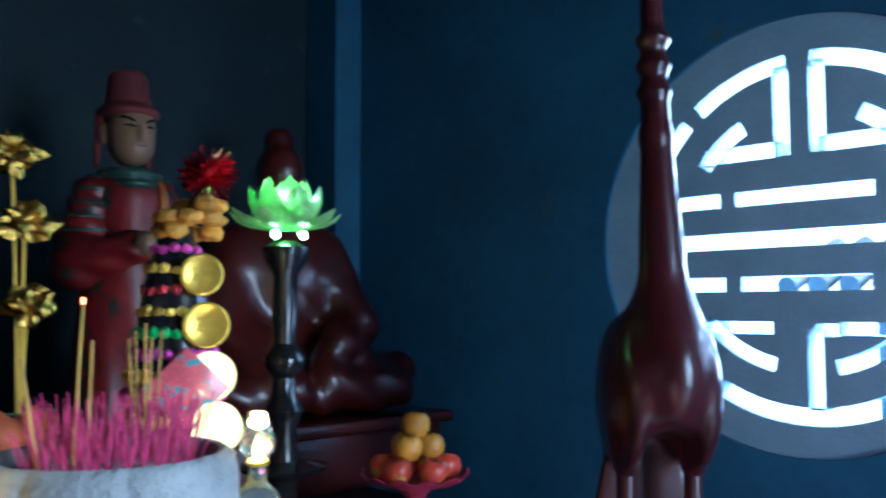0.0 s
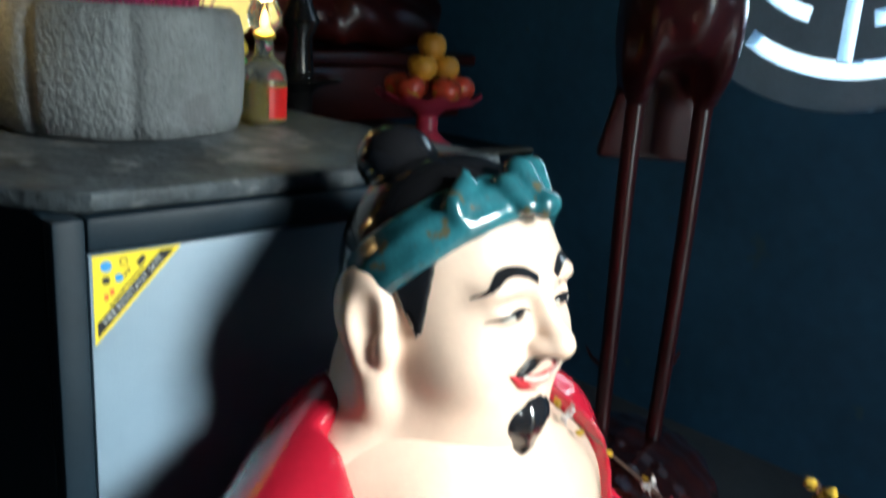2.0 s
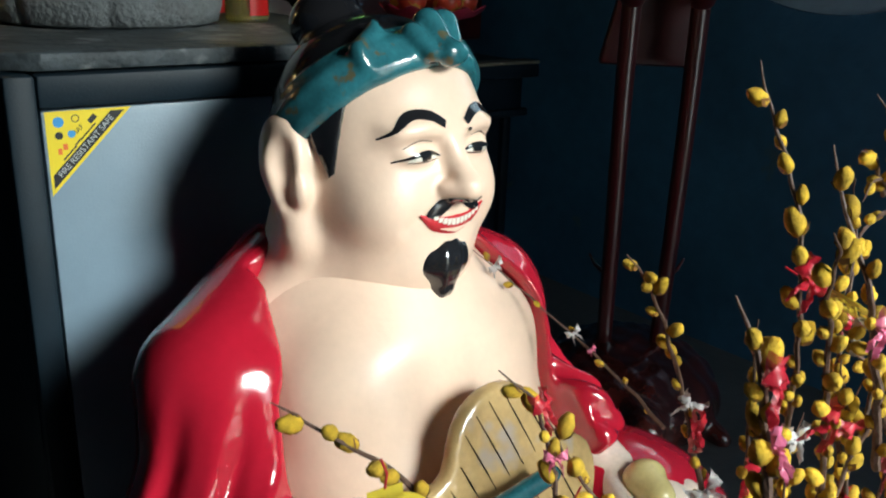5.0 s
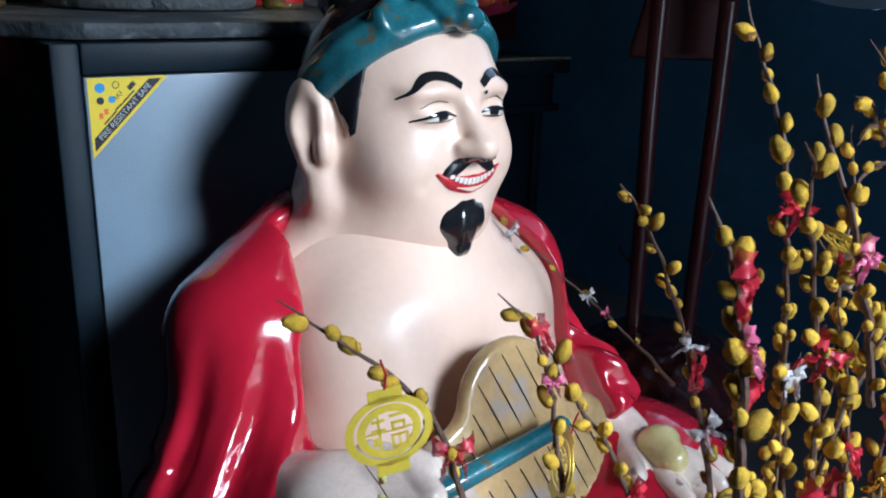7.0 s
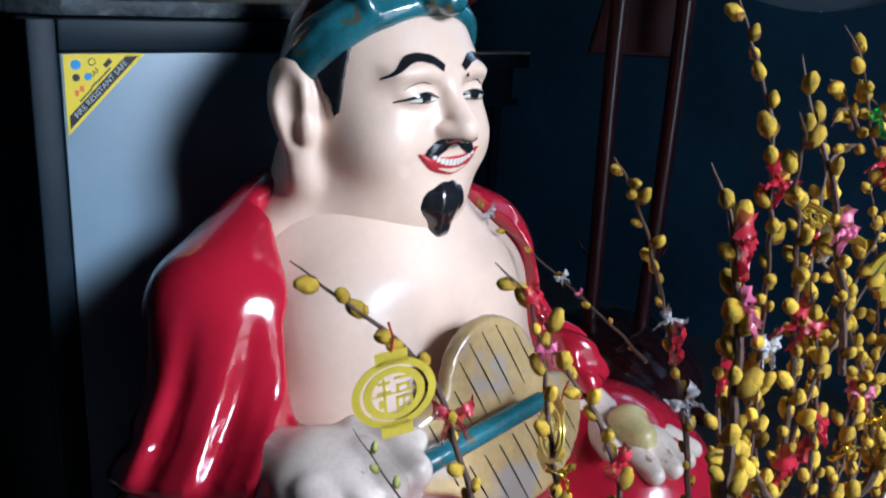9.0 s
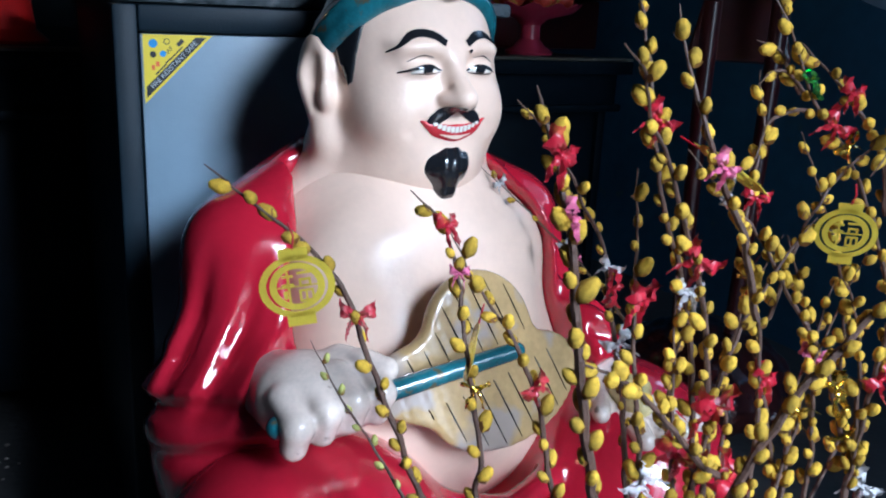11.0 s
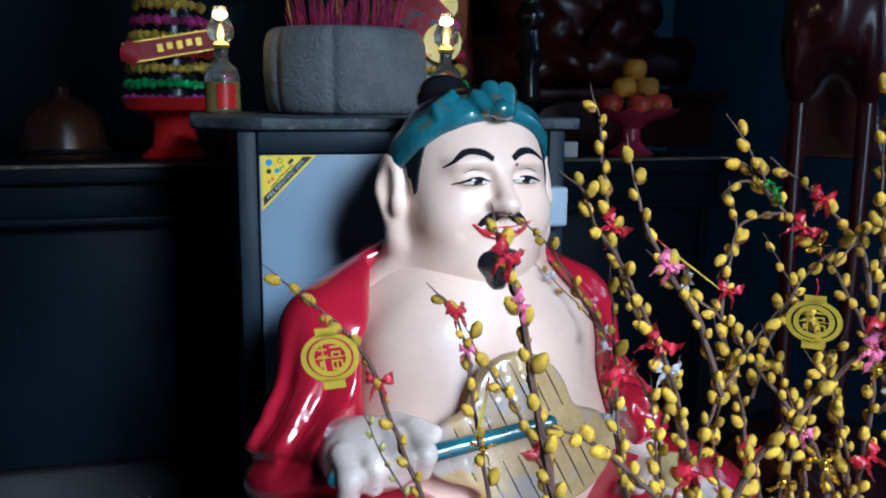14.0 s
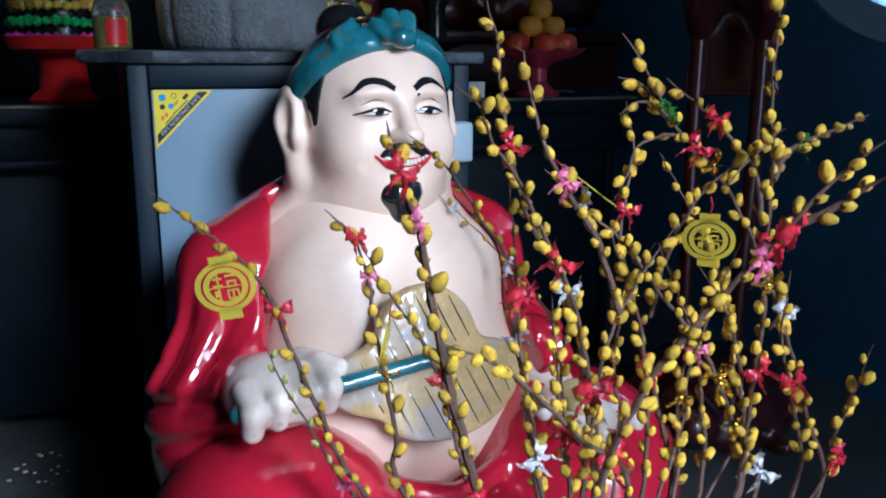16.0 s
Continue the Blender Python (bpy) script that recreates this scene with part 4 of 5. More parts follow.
def offering_tower(x, y, coins, seed):
    """Cone of foil-wrapped sweets in coloured rows on a red footed tray."""
    r = random.Random(seed)
    t = thing("offering_tower", (x, y, TABLE_Z), "tall cone of coloured foil offerings on a red footed tray", "offering", "offering towers on the altar")
    part("tray", lathe([(0.085, 0), (0.088, 0.006), (0.062, 0.03), (0.055, 0.09), (0.07, 0.115), (0.125, 0.13), (0.135, 0.16), (0.128, 0.162), (0.12, 0.137), (0.0001, 0.135)], 36), M_RED, t, "glossy red plastic footed tray")
    part("core", lathe([(0.100, 0.14), (0.085, 0.35), (0.062, 0.55), (0.03, 0.68), (0.0001, 0.69)], 24), M_STAND, t)
    hues = [(0.5, 0.06, 0.4), (0.06, 0.4, 0.1), (0.6, 0.42, 0.06), (0.55, 0.04, 0.06), (0.66, 0.46, 0.06), (0.5, 0.05, 0.28), (0.66, 0.46, 0.06)]
    for k in range(13):
        z = 0.155 + k * 0.040
        rad = 0.118 - 0.080 * (k / 12) ** 1.15
        n = max(8, int(rad * 2 * math.pi / 0.021))
        b = bmesh.new()
        for i in range(n):
            a = 2 * math.pi * i / n + k * 0.3
            ball((rad * math.cos(a), rad * math.sin(a), z + r.uniform(-0.003, 0.003)), 0.0135, b, 1, (1, 1, r.uniform(0.8, 1.3)))
        m = FOILS.setdefault(k % 7, mat("coloured_foil_%s" % "abcdefg"[k % 7], [min(1, 1.5 * c) for c in hues[k % 7]], 0.28, metal=0.35, vary=0.3, scale=60, bump=0.8, bscale=120, island=0.4))
        part("foil_row", b, m, t, smooth=False)
    # spiky tinsel pompom leaning out of the top
    PC = Vector((0.045, -0.04, 0.785))
    tin = ball(PC, 0.026, None, 1)
    for i in range(130):
        a, c = i * 2.39996, 1 - 2 * (i + 0.5) / 130
        v = Vector((math.sqrt(1 - c * c) * math.cos(a), math.sqrt(1 - c * c) * math.sin(a), c))
        q = PC + v * r.uniform(0.048, 0.064)
        side = v.orthogonal().normalized() * 0.006
        tv = [tin.verts.new(PC + v * 0.015 + side), tin.verts.new(PC + v * 0.015 - side), tin.verts.new(q - side * 0.7), tin.verts.new(q + side * 0.7)]
        tin.faces.new(tv)
    part("pompom", tin, mat("red_tinsel", (0.55, 0.01, 0.02), 0.22, metal=0.6, vary=0.4, scale=60, island=0.5), t, "red tinsel pompom", smooth=False)
    part("pompom_stalk", tube([(0, 0, 0.66), (0.02, -0.02, 0.73), PC], 0.003, 6), M_STAND, t)
    fl = bmesh.new()
    for i in range(14):
        a = i * 2.4
        ball((0.018 + 0.048 * math.cos(a), -0.018 + 0.048 * math.sin(a), 0.67 + 0.026 * (i % 3)), 0.025, fl, 2, (1, 1, 0.7))
    for v in fl.verts:
        v.co += noise.noise_vector(v.co * 70) * 0.006
    part("garland", fl, mat("marigold", (0.75, 0.36, 0.03), 0.6, vary=0.4, island=0.3), t, "yellow cloth flowers", smooth=False)
    if coins:
        # a string of big gilt coins down the front; emission on the lowest two imitates lamplight
        for k in range(4):
            z = 0.585 - 0.0945 * k
            rad = 0.04 + 0.006 * k * 0.5
            b = bmesh.new()
            lathe([(rad, -0.003), (rad, 0.003), (rad - 0.004, 0.0045), (rad - 0.006, 0.003), (0.0001, 0.003)], 36, b)
            for u0, u1, v0, v1 in ((-0.018, 0.018, 0.008, 0.012), (-0.014, 0.014, -0.002, 0.002), (-0.018, 0.018, -0.012, -0.008), (-0.002, 0.002, -0.02, 0.02), (-0.014, -0.010, -0.01, 0.006), (0.010, 0.014, -0.01, 0.006)):
                box(u0, u1, v0, v1, 0.003, 0.0055, bm=b)
            c = part("coin", b, M_COIN_LIT if k >= 2 else M_GOLDP, t, "gilt paper coin, lamplight on it given as glow" if k >= 2 else "gilt paper coin")
            c.matrix_local = Matrix.Translation((0.008 + 0.004 * k, -0.085 - 0.012 * k, z)) @ pose(0, 0, 0, 90, 0, -24)
        # pink and blue printed packet tucked behind the third coin
        pk = part("packet", box(-0.055, 0.055, -0.004, 0.004, -0.055, 0.055, 0.003), mat("pink_packet_print", (0.62, 0.12, 0.16), 0.25, vary=0.5, scale=22, coat=0.5, spots=(34, 0.55, (0.12, 0.34, 0.42))), t, "shiny pink and blue printed packet")
        pk.matrix_local = Matrix.Translation((-0.028, -0.098, 0.375)) @ pose(0, 0, 0, 0, 45, -24)
    else:
        b = bmesh.new()
        box(-0.10, 0.12, -0.004, 0.0, -0.024, 0.024, bm=b)
        ban = part("banner", b, mat("dark_red_paper", (0.42, 0.015, 0.03), 0.5, vary=0.3, scale=30), t, "red paper banner", smooth=False)
        ban.matrix_local = pose(-0.01, -0.128, 0.285, 0, -11, 8)
        for z in (-0.026, 0.022):
            part("gilt_border", box(-0.10, 0.12, -0.0065, -0.0042, z, z + 0.004), M_GOLDP, ban, smooth=False)
        for k in range(5):
            part("print_bar", box(-0.02 + 0.024 * k, -0.006 + 0.024 * k, -0.0065, -0.0042, -0.010 + 0.004 * (k % 2), 0.010), M_GOLDP, ban, smooth=False)
        part("bow_fold", ball((-0.085, -0.012, 0.0), 0.03, None, 1, (1, 0.4, 1.1)), ban.data.materials[0], ban)
    return t


FOILS = {}
offering_tower(0.735, 1.72, True, 3)
offering_tower(0.09, 1.88, False, 7)


def lotus_lamp(x, y):
    t = thing("lotus_lamp", (x, y, TABLE_Z), "green glowing plastic lotus lamp on a black turned stand", "lamp")
    prof = [(0.075, 0), (0.08, 0.012), (0.06, 0.03), (0.034, 0.05), (0.034, 0.12), (0.046, 0.135), (0.10, 0.15), (0.105, 0.158), (0.036, 0.17), (0.030, 0.25), (0.048, 0.285), (0.030, 0.32), (0.026, 0.36), (0.050, 0.39), (0.050, 0.41), (0.026, 0.44), (0.030, 0.50), (0.028, 0.60), (0.052, 0.635), (0.057, 0.665), (0.03, 0.68)]
    part("stand", lathe(prof, 28), M_STAND, t)

    def petals(n, tilt, length, width, z, off):
        b = bmesh.new()
        for i in range(n):
            a = 2 * math.pi * i / n + off
            rows = []
            for k in range(7):
                s = k / 6
                w = width * math.sin(math.pi * min(1, 0.18 + s * 0.82)) ** 0.8 * (1 - 0.15 * s)
                if k == 6:
                    w = 0.001
                rr = 0.028 + length * s * math.cos(radians(tilt)) + 0.02 * math.sin(s * 3.1)
                zz = z + length * s * math.sin(radians(tilt)) - 0.012 * math.sin(s * 3.1)
                row = []
                for q in (-1, -0.5, 0, 0.5, 1):
                    cup = 0.35 * w * (q * q)
                    px, py = rr - cup * 0.4, q * w
                    row.append(b.verts.new((px * math.cos(a) - py * math.sin(a), px * math.sin(a) + py * math.cos(a), zz + cup)))
                rows.append(row)
            for p, q in zip(rows, rows[1:]):
                for j in range(4):
                    b.faces.new((p[j], p[j + 1], q[j + 1], q[j]))
        bmesh.ops.solidify(b, geom=b.faces[:], thickness=0.002)
        return b
    part("outer_petals", petals(9, 24, 0.118, 0.036, 0.705, 0.2), M_LOTUS, t)
    part("middle_petals", petals(8, 60, 0.120, 0.040, 0.705, 0.5), M_LOTUS, t)
    part("inner_petals", petals(6, 80, 0.118, 0.038, 0.715, 0.1), M_LOTUS, t)
    b = ball((0, 0, 0.745), 0.022)
    part("bulb", b, M_LED, t, "bright green lamp core")
    for k in (-1, 1):
        part("led", ball((0.030 * k - 0.02, -0.045 - 0.012 * k, 0.692), 0.012, None, 1), M_LED, t)
    return t


lotus_lamp(1.098, 1.872)
gl = bpy.data.lights.new("lotus_light", 'POINT')
gl.energy, gl.color, gl.shadow_soft_size = 0.11, (0.66, 1.0, 0.42), 0.02
new("lotus_light", gl).location = (1.098, 1.872, TABLE_Z + 0.785)


# dark red seated figure on its plinth
def seated_figure():
    bm = bmesh.new()

    def field(p):
        m = p.copy()
        m[..., 0] = np.abs(m[..., 0])
        d = f_ell(p, (0, 0.04, 0.38), (0.19, 0.15, 0.27))
        d = smin(d, f_ell(p, (0, 0.02, 0.75), (0.075, 0.085, 0.095)), 0.03)
        d = smin(d, f_ell(p, (0, 0.03, 0.86), (0.05, 0.05, 0.04)), 0.02)
        d = smin(d, f_cap(m, (0.15, 0.02, 0.50), (0.22, -0.05, 0.28), 0.075, 0.08), 0.06)
        d = smin(d, f_cap(m, (0.22, -0.06, 0.26), (0.10, -0.17, 0.20), 0.07, 0.06), 0.05)
        d = smin(d, f_cap(m, (0.12, -0.05, 0.10), (0.34, -0.10, 0.10), 0.11, 0.085), 0.06)
        d = smin(d, f_cap(m, (0.05, -0.20, 0.09), (0.30, -0.16, 0.07), 0.075, 0.06), 0.05)
        d = smax(d, -p[..., 2], 0.01)
        return d - 0.008 * np.sin(p[..., 0] * 34 + p[..., 2] * 40) * np.clip((0.5 - p[..., 2]) * 4, 0, 1)
    surface_net(field, (-0.46, -0.32, -0.01), (0.46, 0.24, 0.93), 0.014, bm)
    ob = part("seated_figure", bm, M_DKRED, None)
    ob.matrix_world = pose(1.485, 2.44, TABLE_Z + 0.20, 0, 0, -12)
    tagged(ob, "oxblood lacquered seated figure in a long robe", "statue")
    pl = thing("plinth", (1.505, 2.42, TABLE_Z), "oxblood lacquered wooden plinth under the seated figure", "plinth")
    part("block", box(-0.40, 0.40, -0.27, 0.27, 0.0, 0.16, 0.012), M_DKRED, pl)
    part("cap_board", box(-0.43, 0.43, -0.30, 0.30, 0.161, 0.199, 0.012), M_DKRED, pl)


seated_figure()


# standing figure with a red hat and robe
def standing_figure():
    bm = bmesh.new()

    def mir(p):
        m = p.copy()
        m[..., 0] = np.abs(m[..., 0])
        return m

    def robe(p):
        d = f_cap(p, (0, 0, 0.05), (0, 0, 0.80), 0.15, 0.092)
        d = smax(d, -p[..., 2], 0.01)
        return d - 0.008 * np.sin(p[..., 0] * 60 + 3 * p[..., 2]) * np.clip((0.6 - p[..., 2]) * 3, 0, 1)

    def sleeves(p):
        m = mir(p)
        d = f_cap(m, (0.085, 0.01, 0.815), (0.135, -0.03, 0.64), 0.052, 0.062)
        d = smin(d, f_cap(m, (0.135, -0.04, 0.63), (0.04, -0.15, 0.67), 0.058, 0.042), 0.03)
        return d - 0.004 * np.sin(p[..., 2] * 120 + p[..., 0] * 40)

    def bands(p):
        return smax(sleeves(p) - 0.004, np.abs(np.mod(p[..., 2] - 0.70, 0.036) - 0.018) - 0.005, 0.003) + np.where(p[..., 2] < 0.70, 1.0, 0.0)

    def sash(p):
        return smax(robe(p) - 0.012, np.abs(p[..., 0] - 0.085 - 0.1 * (p[..., 2] - 0.7)) - 0.040, 0.01)

    def collar(p):
        return smin(f_ell(p, (0, -0.01, 0.868), (0.085, 0.080, 0.024)), f_ell(p, (0, -0.045, 0.84), (0.06, 0.055, 0.018)), 0.01)

    def face(p):
        d = f_ell(p, (0, -0.010, 0.985), (0.062, 0.072, 0.086))
        d = smin(d, f_ell(p, (0, -0.030, 0.935), (0.044, 0.046, 0.036)), 0.03)
        d = smin(d, f_ell(p, (0, -0.084, 0.972), (0.010, 0.013, 0.020)), 0.012)
        return smin(d, f_ell(mir(p), (0.064, 0.01, 0.975), (0.009, 0.014, 0.030)), 0.006)

    def hat(p):
        d = smax(f_cap(p, (0, 0.010, 1.05), (0, 0.016, 1.12), 0.060, 0.052), p[..., 2] - 1.155, 0.02)
        d = smin(d, smax(f_ell(p, (0, 0.004, 1.035), (0.078, 0.082, 0.030)), 1.018 - p[..., 2], 0.004), 0.006)
        return smin(d, f_cap(mir(p), (0.066, 0.03, 1.03), (0.070, 0.035, 0.90), 0.014, 0.010), 0.01)
    surface_net(robe, (-0.27, -0.24, -0.01), (0.27, 0.20, 0.93), 0.012, bm, 0)
    surface_net(sleeves, (-0.25, -0.25, 0.52), (0.25, 0.12, 0.90), 0.008, bm, 0)
    surface_net(bands, (-0.25, -0.25, 0.69), (0.25, 0.12, 0.90), 0.006, bm, 4)
    surface_net(sash, (-0.1, -0.25, 0.35), (0.18, 0.1, 0.9), 0.008, bm, 3)
    surface_net(collar, (-0.12, -0.12, 0.80), (0.12, 0.1, 0.91), 0.006, bm, 4)
    surface_net(face, (-0.09, -0.115, 0.88), (0.09, 0.08, 1.08), 0.005, bm, 1)
    surface_net(hat, (-0.1, -0.1, 0.88), (0.1, 0.11, 1.19), 0.006, bm, 5)
    surface_net(lambda p: f_ell(mir(p), (0.026, -0.185, 0.68), (0.030, 0.034, 0.032)), (-0.07, -0.23, 0.63), (0.07, -0.14, 0.73), 0.006, bm, 1)
    n0 = len(bm.faces)

    def on_face(x, z):
        ys = np.linspace(-0.12, 0.02, 160)
        v = face(np.stack([np.full(160, x), ys, np.full(160, z)], -1))
        return Vector((x, ys[int(np.argmax(v < 0))] - 0.001, z))
    for s in (-1, 1):
        tube([on_face(s * x, z) for x, z in ((0.014, 1.001), (0.026, 1.008), (0.040, 1.014), (0.050, 1.012))], [0.002, 0.004, 0.004, 0.001], 6, bm)
        tube([on_face(s * x, z) for x, z in ((0.013, 0.988), (0.026, 0.991), (0.042, 0.992))], [0.001, 0.0038, 0.001], 6, bm)
    n1 = len(bm.faces)
    tube([on_face(x, 0.940) for x in (-0.016, 0.0, 0.016)], [0.001, 0.004, 0.001], 6, bm)
    bm.faces.ensure_lookup_table()
    for k in range(n0, len(bm.faces)):
        bm.faces[k].material_index = 2 if k < n1 else 0
    ob = part("standing_figure", bm, [mat("faded_red_paint", (0.15, 0.008, 0.008), 0.4, vary=0.7, scale=12, spots=(10, 0.58, (0.02, 0.03, 0.02))), mat("ivory_paint", (0.20, 0.11, 0.06), 0.4, vary=0.15, scale=20), M_HAIR,
                                         mat("orange_paint", (0.42, 0.13, 0.02), 0.5, vary=0.4), mat("dark_green_paint", (0.02, 0.05, 0.035), 0.5, vary=0.5, scale=20, spots=(40, 0.6, (0.20, 0.12, 0.03))),
                                         mat("maroon_felt", (0.10, 0.010, 0.012), 0.8, vary=0.3)], None)
    ob.matrix_world = pose(0.935, 2.35, TABLE_Z, 0, 0, -4)
    return tagged(ob, "painted wooden standing figure in a red robe and hat", "statue")


standing_figure()

# fruit on a pink footed dish
DISH = Vector((1.335, 1.675, TABLE_Z + 0.008))
dish = thing("fruit_dish", DISH, "dark pink plastic footed fruit dish with a scalloped rim", "dish")
bm = bmesh.new()
rings = []
for r, z in [(0.062, 0), (0.064, 0.008), (0.042, 0.022), (0.026, 0.04), (0.026, 0.075), (0.045, 0.092), (0.105, 0.108), (0.128, 0.126), (0.124, 0.128), (0.10, 0.113), (0.0001, 0.104)]:
    ring = []
    for i in range(60):
        a = 2 * math.pi * i / 60
        k = 1 + (0.035 * math.cos(a * 12) if r > 0.1 else 0)
        ring.append(bm.verts.new((r * k * math.cos(a), r * k * math.sin(a), z + (0.006 * math.cos(a * 12) if r > 0.12 else 0))))
    rings.append(ring)
for a, b in zip(rings, rings[1:]):
    for i in range(60):
        bm.faces.new((a[i], a[(i + 1) % 60], b[(i + 1) % 60], b[i]))
bm.faces.new(rings[0][::-1])
part("dish_body", bm, M_PINK, dish)


def apple(m, mat_, name, label):
    b = lathe([(0.0001, 0.008), (0.010, 0.003), (0.022, 0.004), (0.032, 0.018), (0.035, 0.034), (0.031, 0.049), (0.020, 0.058), (0.008, 0.056), (0.0001, 0.050)], 22)
    t = thing(name, (0, 0, 0), label, name, "fruit on the dish")
    part("flesh", b, mat_, t)
    part("stalk", tube([(0, 0, 0.05), (0.004, 0.002, 0.066)], 0.0014, 5), M_STAND, t)
    t.matrix_world = m
    return t


FRUIT_Z = DISH.z + 0.112
first = None
for i in range(6):
    a = i * math.pi / 3 + 0.3
    m = pose(DISH.x + 0.072 * math.cos(a), DISH.y + 0.072 * math.sin(a), FRUIT_Z, 12 * math.sin(a), -12 * math.cos(a), i * 50)
    first = apple(m, M_APPLE, "apple", "red and yellow apple on a dish") if first is None else copy_thing(first, m) and first
first = None
for x, y, z in ((-0.032, -0.01, 0.046), (0.032, -0.018, 0.046), (0.004, 0.036, 0.046), (0.002, 0.0, 0.096)):
    m = pose(DISH.x + x, DISH.y + y, FRUIT_Z + z, 0, 0, x * 900)
    first = apple(m, M_ORANGE, "mandarin", "orange mandarin on top of apples") if first is None else copy_thing(first, m) and first

# small boxes by the dish
for k, (x, y, c) in enumerate(((1.12, 1.63, 0.6), (1.07, 1.66, 0.18))):
    b = thing("small_box", (x, y, TABLE_Z + 0.008), "small white paper box on the altar" if k == 0 else "small dark paper box on the altar", "box", rz=20 * k - 10)
    part("carton", box(-0.025, 0.025, -0.02, 0.02, 0, 0.04, 0.002), mat("box_paper_%s" % "ab"[k], (c, c, c * 0.97), 0.6, vary=0.1), b)
    part("flap", box(-0.025, 0.025, -0.0205, 0.0, 0.0405, 0.042, 0.0005), M_WHITE, b)

# brown bell-shaped wooden gong, peaches and gilt flowers at the far end
bell = thing("wooden_bell", (-0.20, 1.97, TABLE_Z), "dark brown bell-shaped wooden gong", "bell")
part("bell_body", lathe([(0.115, 0), (0.12, 0.01), (0.112, 0.03), (0.105, 0.09), (0.085, 0.13), (0.04, 0.155), (0.02, 0.165), (0.024, 0.185), (0.012, 0.20), (0.0001, 0.203)], 36), mat("brown_varnish", (0.045, 0.018, 0.010), 0.2, coat=0.5, vary=0.3), bell)
part("bell_rim", lathe([(0.121, 0.012), (0.126, 0.02), (0.121, 0.028)], 36), M_STAND, bell)
tray = thing("offering_stand", (0.46, 1.765, TABLE_Z), "dark red footed stand holding offering peaches", "stand")
part("stand_body", lathe([(0.07, 0), (0.075, 0.01), (0.03, 0.04), (0.028, 0.2), (0.06, 0.23), (0.11, 0.24), (0.115, 0.25), (0.0001, 0.2502)], 32), M_DKRED, tray)
part("foot_ring", lathe([(0.076, 0.0), (0.08, 0.006), (0.076, 0.012)], 32), M_STAND, tray)
for k, (x, y, z, r) in enumerate(((0.428, 1.75, 0.28, 0.05), (0.50, 1.78, 0.28, 0.05))):
    p = thing("peach", (x, y, TABLE_Z + 0.2505), "large red and yellow offering peach", "peach", "offering peaches")
    b = lathe([(0.0001, 0.0), (0.024, 0.004), (0.042, 0.026), (0.047, 0.05), (0.038, 0.074), (0.016, 0.09), (0.0001, 0.1)], 26)
    part("peach_flesh", b, M_PEACH, p)
    part("leaf", box(-0.004, 0.034, -0.012, 0.012, 0.088, 0.091, 0.001), M_GREEN, p)


# ---- gilt flowers in a vase at the far left ----
def gilt_flowers(x, y):
    t = thing("gilt_flowers", (x, y, TABLE_Z), "crumpled gold foil lotus flowers on tall stalks in a vase", "flowers")
    part("vase", lathe([(0.05, 0), (0.055, 0.01), (0.07, 0.09), (0.05, 0.17), (0.035, 0.2), (0.045, 0.22), (0.03, 0.215)], 28), M_STAND, t, "black vase")
    r = random.Random(8)
    for (dx, dz) in ((-0.03, 0.84), (0.0, 0.70), (0.01, 0.53)):
        part("stalk", tube(curve_pts([(0, 0, 0.2), (dx * 0.4, 0, 0.2 + (dz - 0.2) * 0.5), (dx, 0, dz)], 5), 0.004, 6), M_GOLDP, t)
        b = ball((dx, 0, dz), 0.055, None, 3, (1.15, 0.8, 0.85))
        for v in b.verts:
            q = v.co - Vector((dx, 0, dz))
            v.co = Vector((dx, 0, dz)) + q * (0.8 + 0.55 * noise.noise(q * 38 + Vector((dz * 9, 0, 0))) + 0.25 * noise.noise(q * 90))
        part("flower", b, M_FOIL, t, "crumpled gold foil flower", smooth=False)


gilt_flowers(0.56, 2.02)

# power strip and cable beside the safe
strip = thing("power_socket", (0.90, 1.575, TABLE_Z + 0.0085), "white plastic socket box with a dangling cable", "socket")
part("socket_body", box(-0.03, 0.03, -0.012, 0.012, 0, 0.03, 0.004), M_WHITE, strip)
part("cable", tube(curve_pts([(0.03, 0, 0.01), (0.06, -0.03, 0.0), (0.07, -0.06, -0.12), (0.02, -0.07, -0.2), (-0.01, -0.06, -0.1), (-0.02, -0.07, -0.35), (-0.02, -0.07, -0.78)], 8), 0.0022, 6), M_TOP, strip, "thin beige cable")

# ---- yellow warning sticker and label on the safe door ----
M_YEL = mat("yellow_print", (0.80, 0.62, 0.02), 0.35, vary=0.06)
M_BLK = mat("black_print", (0.012, 0.013, 0.015), 0.35)
M_GREY = mat("grey_print", (0.45, 0.48, 0.5), 0.35)
M_BLU = mat("blue_print", (0.05, 0.28, 0.62), 0.35)
M_ORG = mat("orange_print", (0.75, 0.16, 0.03), 0.35)
sticker = thing("sticker", (0.2535, SY0 + 0.0055, 0.8635), "yellow and black triangular printed sticker on the safe door", "sticker")
SW, SH = 0.0985, 0.0985


def flat(points, depth=0.0):
    """Thin printed shape in the sticker's own plane (x right, z up)."""
    b = bmesh.new()
    a = [b.verts.new((x, -depth, z)) for x, z in points]
    c = [b.verts.new((x, -depth + 0.0003, z)) for x, z in points]
    b.faces.new(a[::-1])
    b.faces.new(c)
    for i in range(len(a)):
        j = (i + 1) % len(a)
        b.faces.new((a[i], a[j], c[j], c[i]))
    bmesh.ops.recalc_face_normals(b, faces=b.faces[:])
    return b


def disc2(cx_, cz, r, k=18):
    return [(cx_ + r * math.cos(2 * math.pi * i / k), cz + r * math.sin(2 * math.pi * i / k)) for i in range(k)]


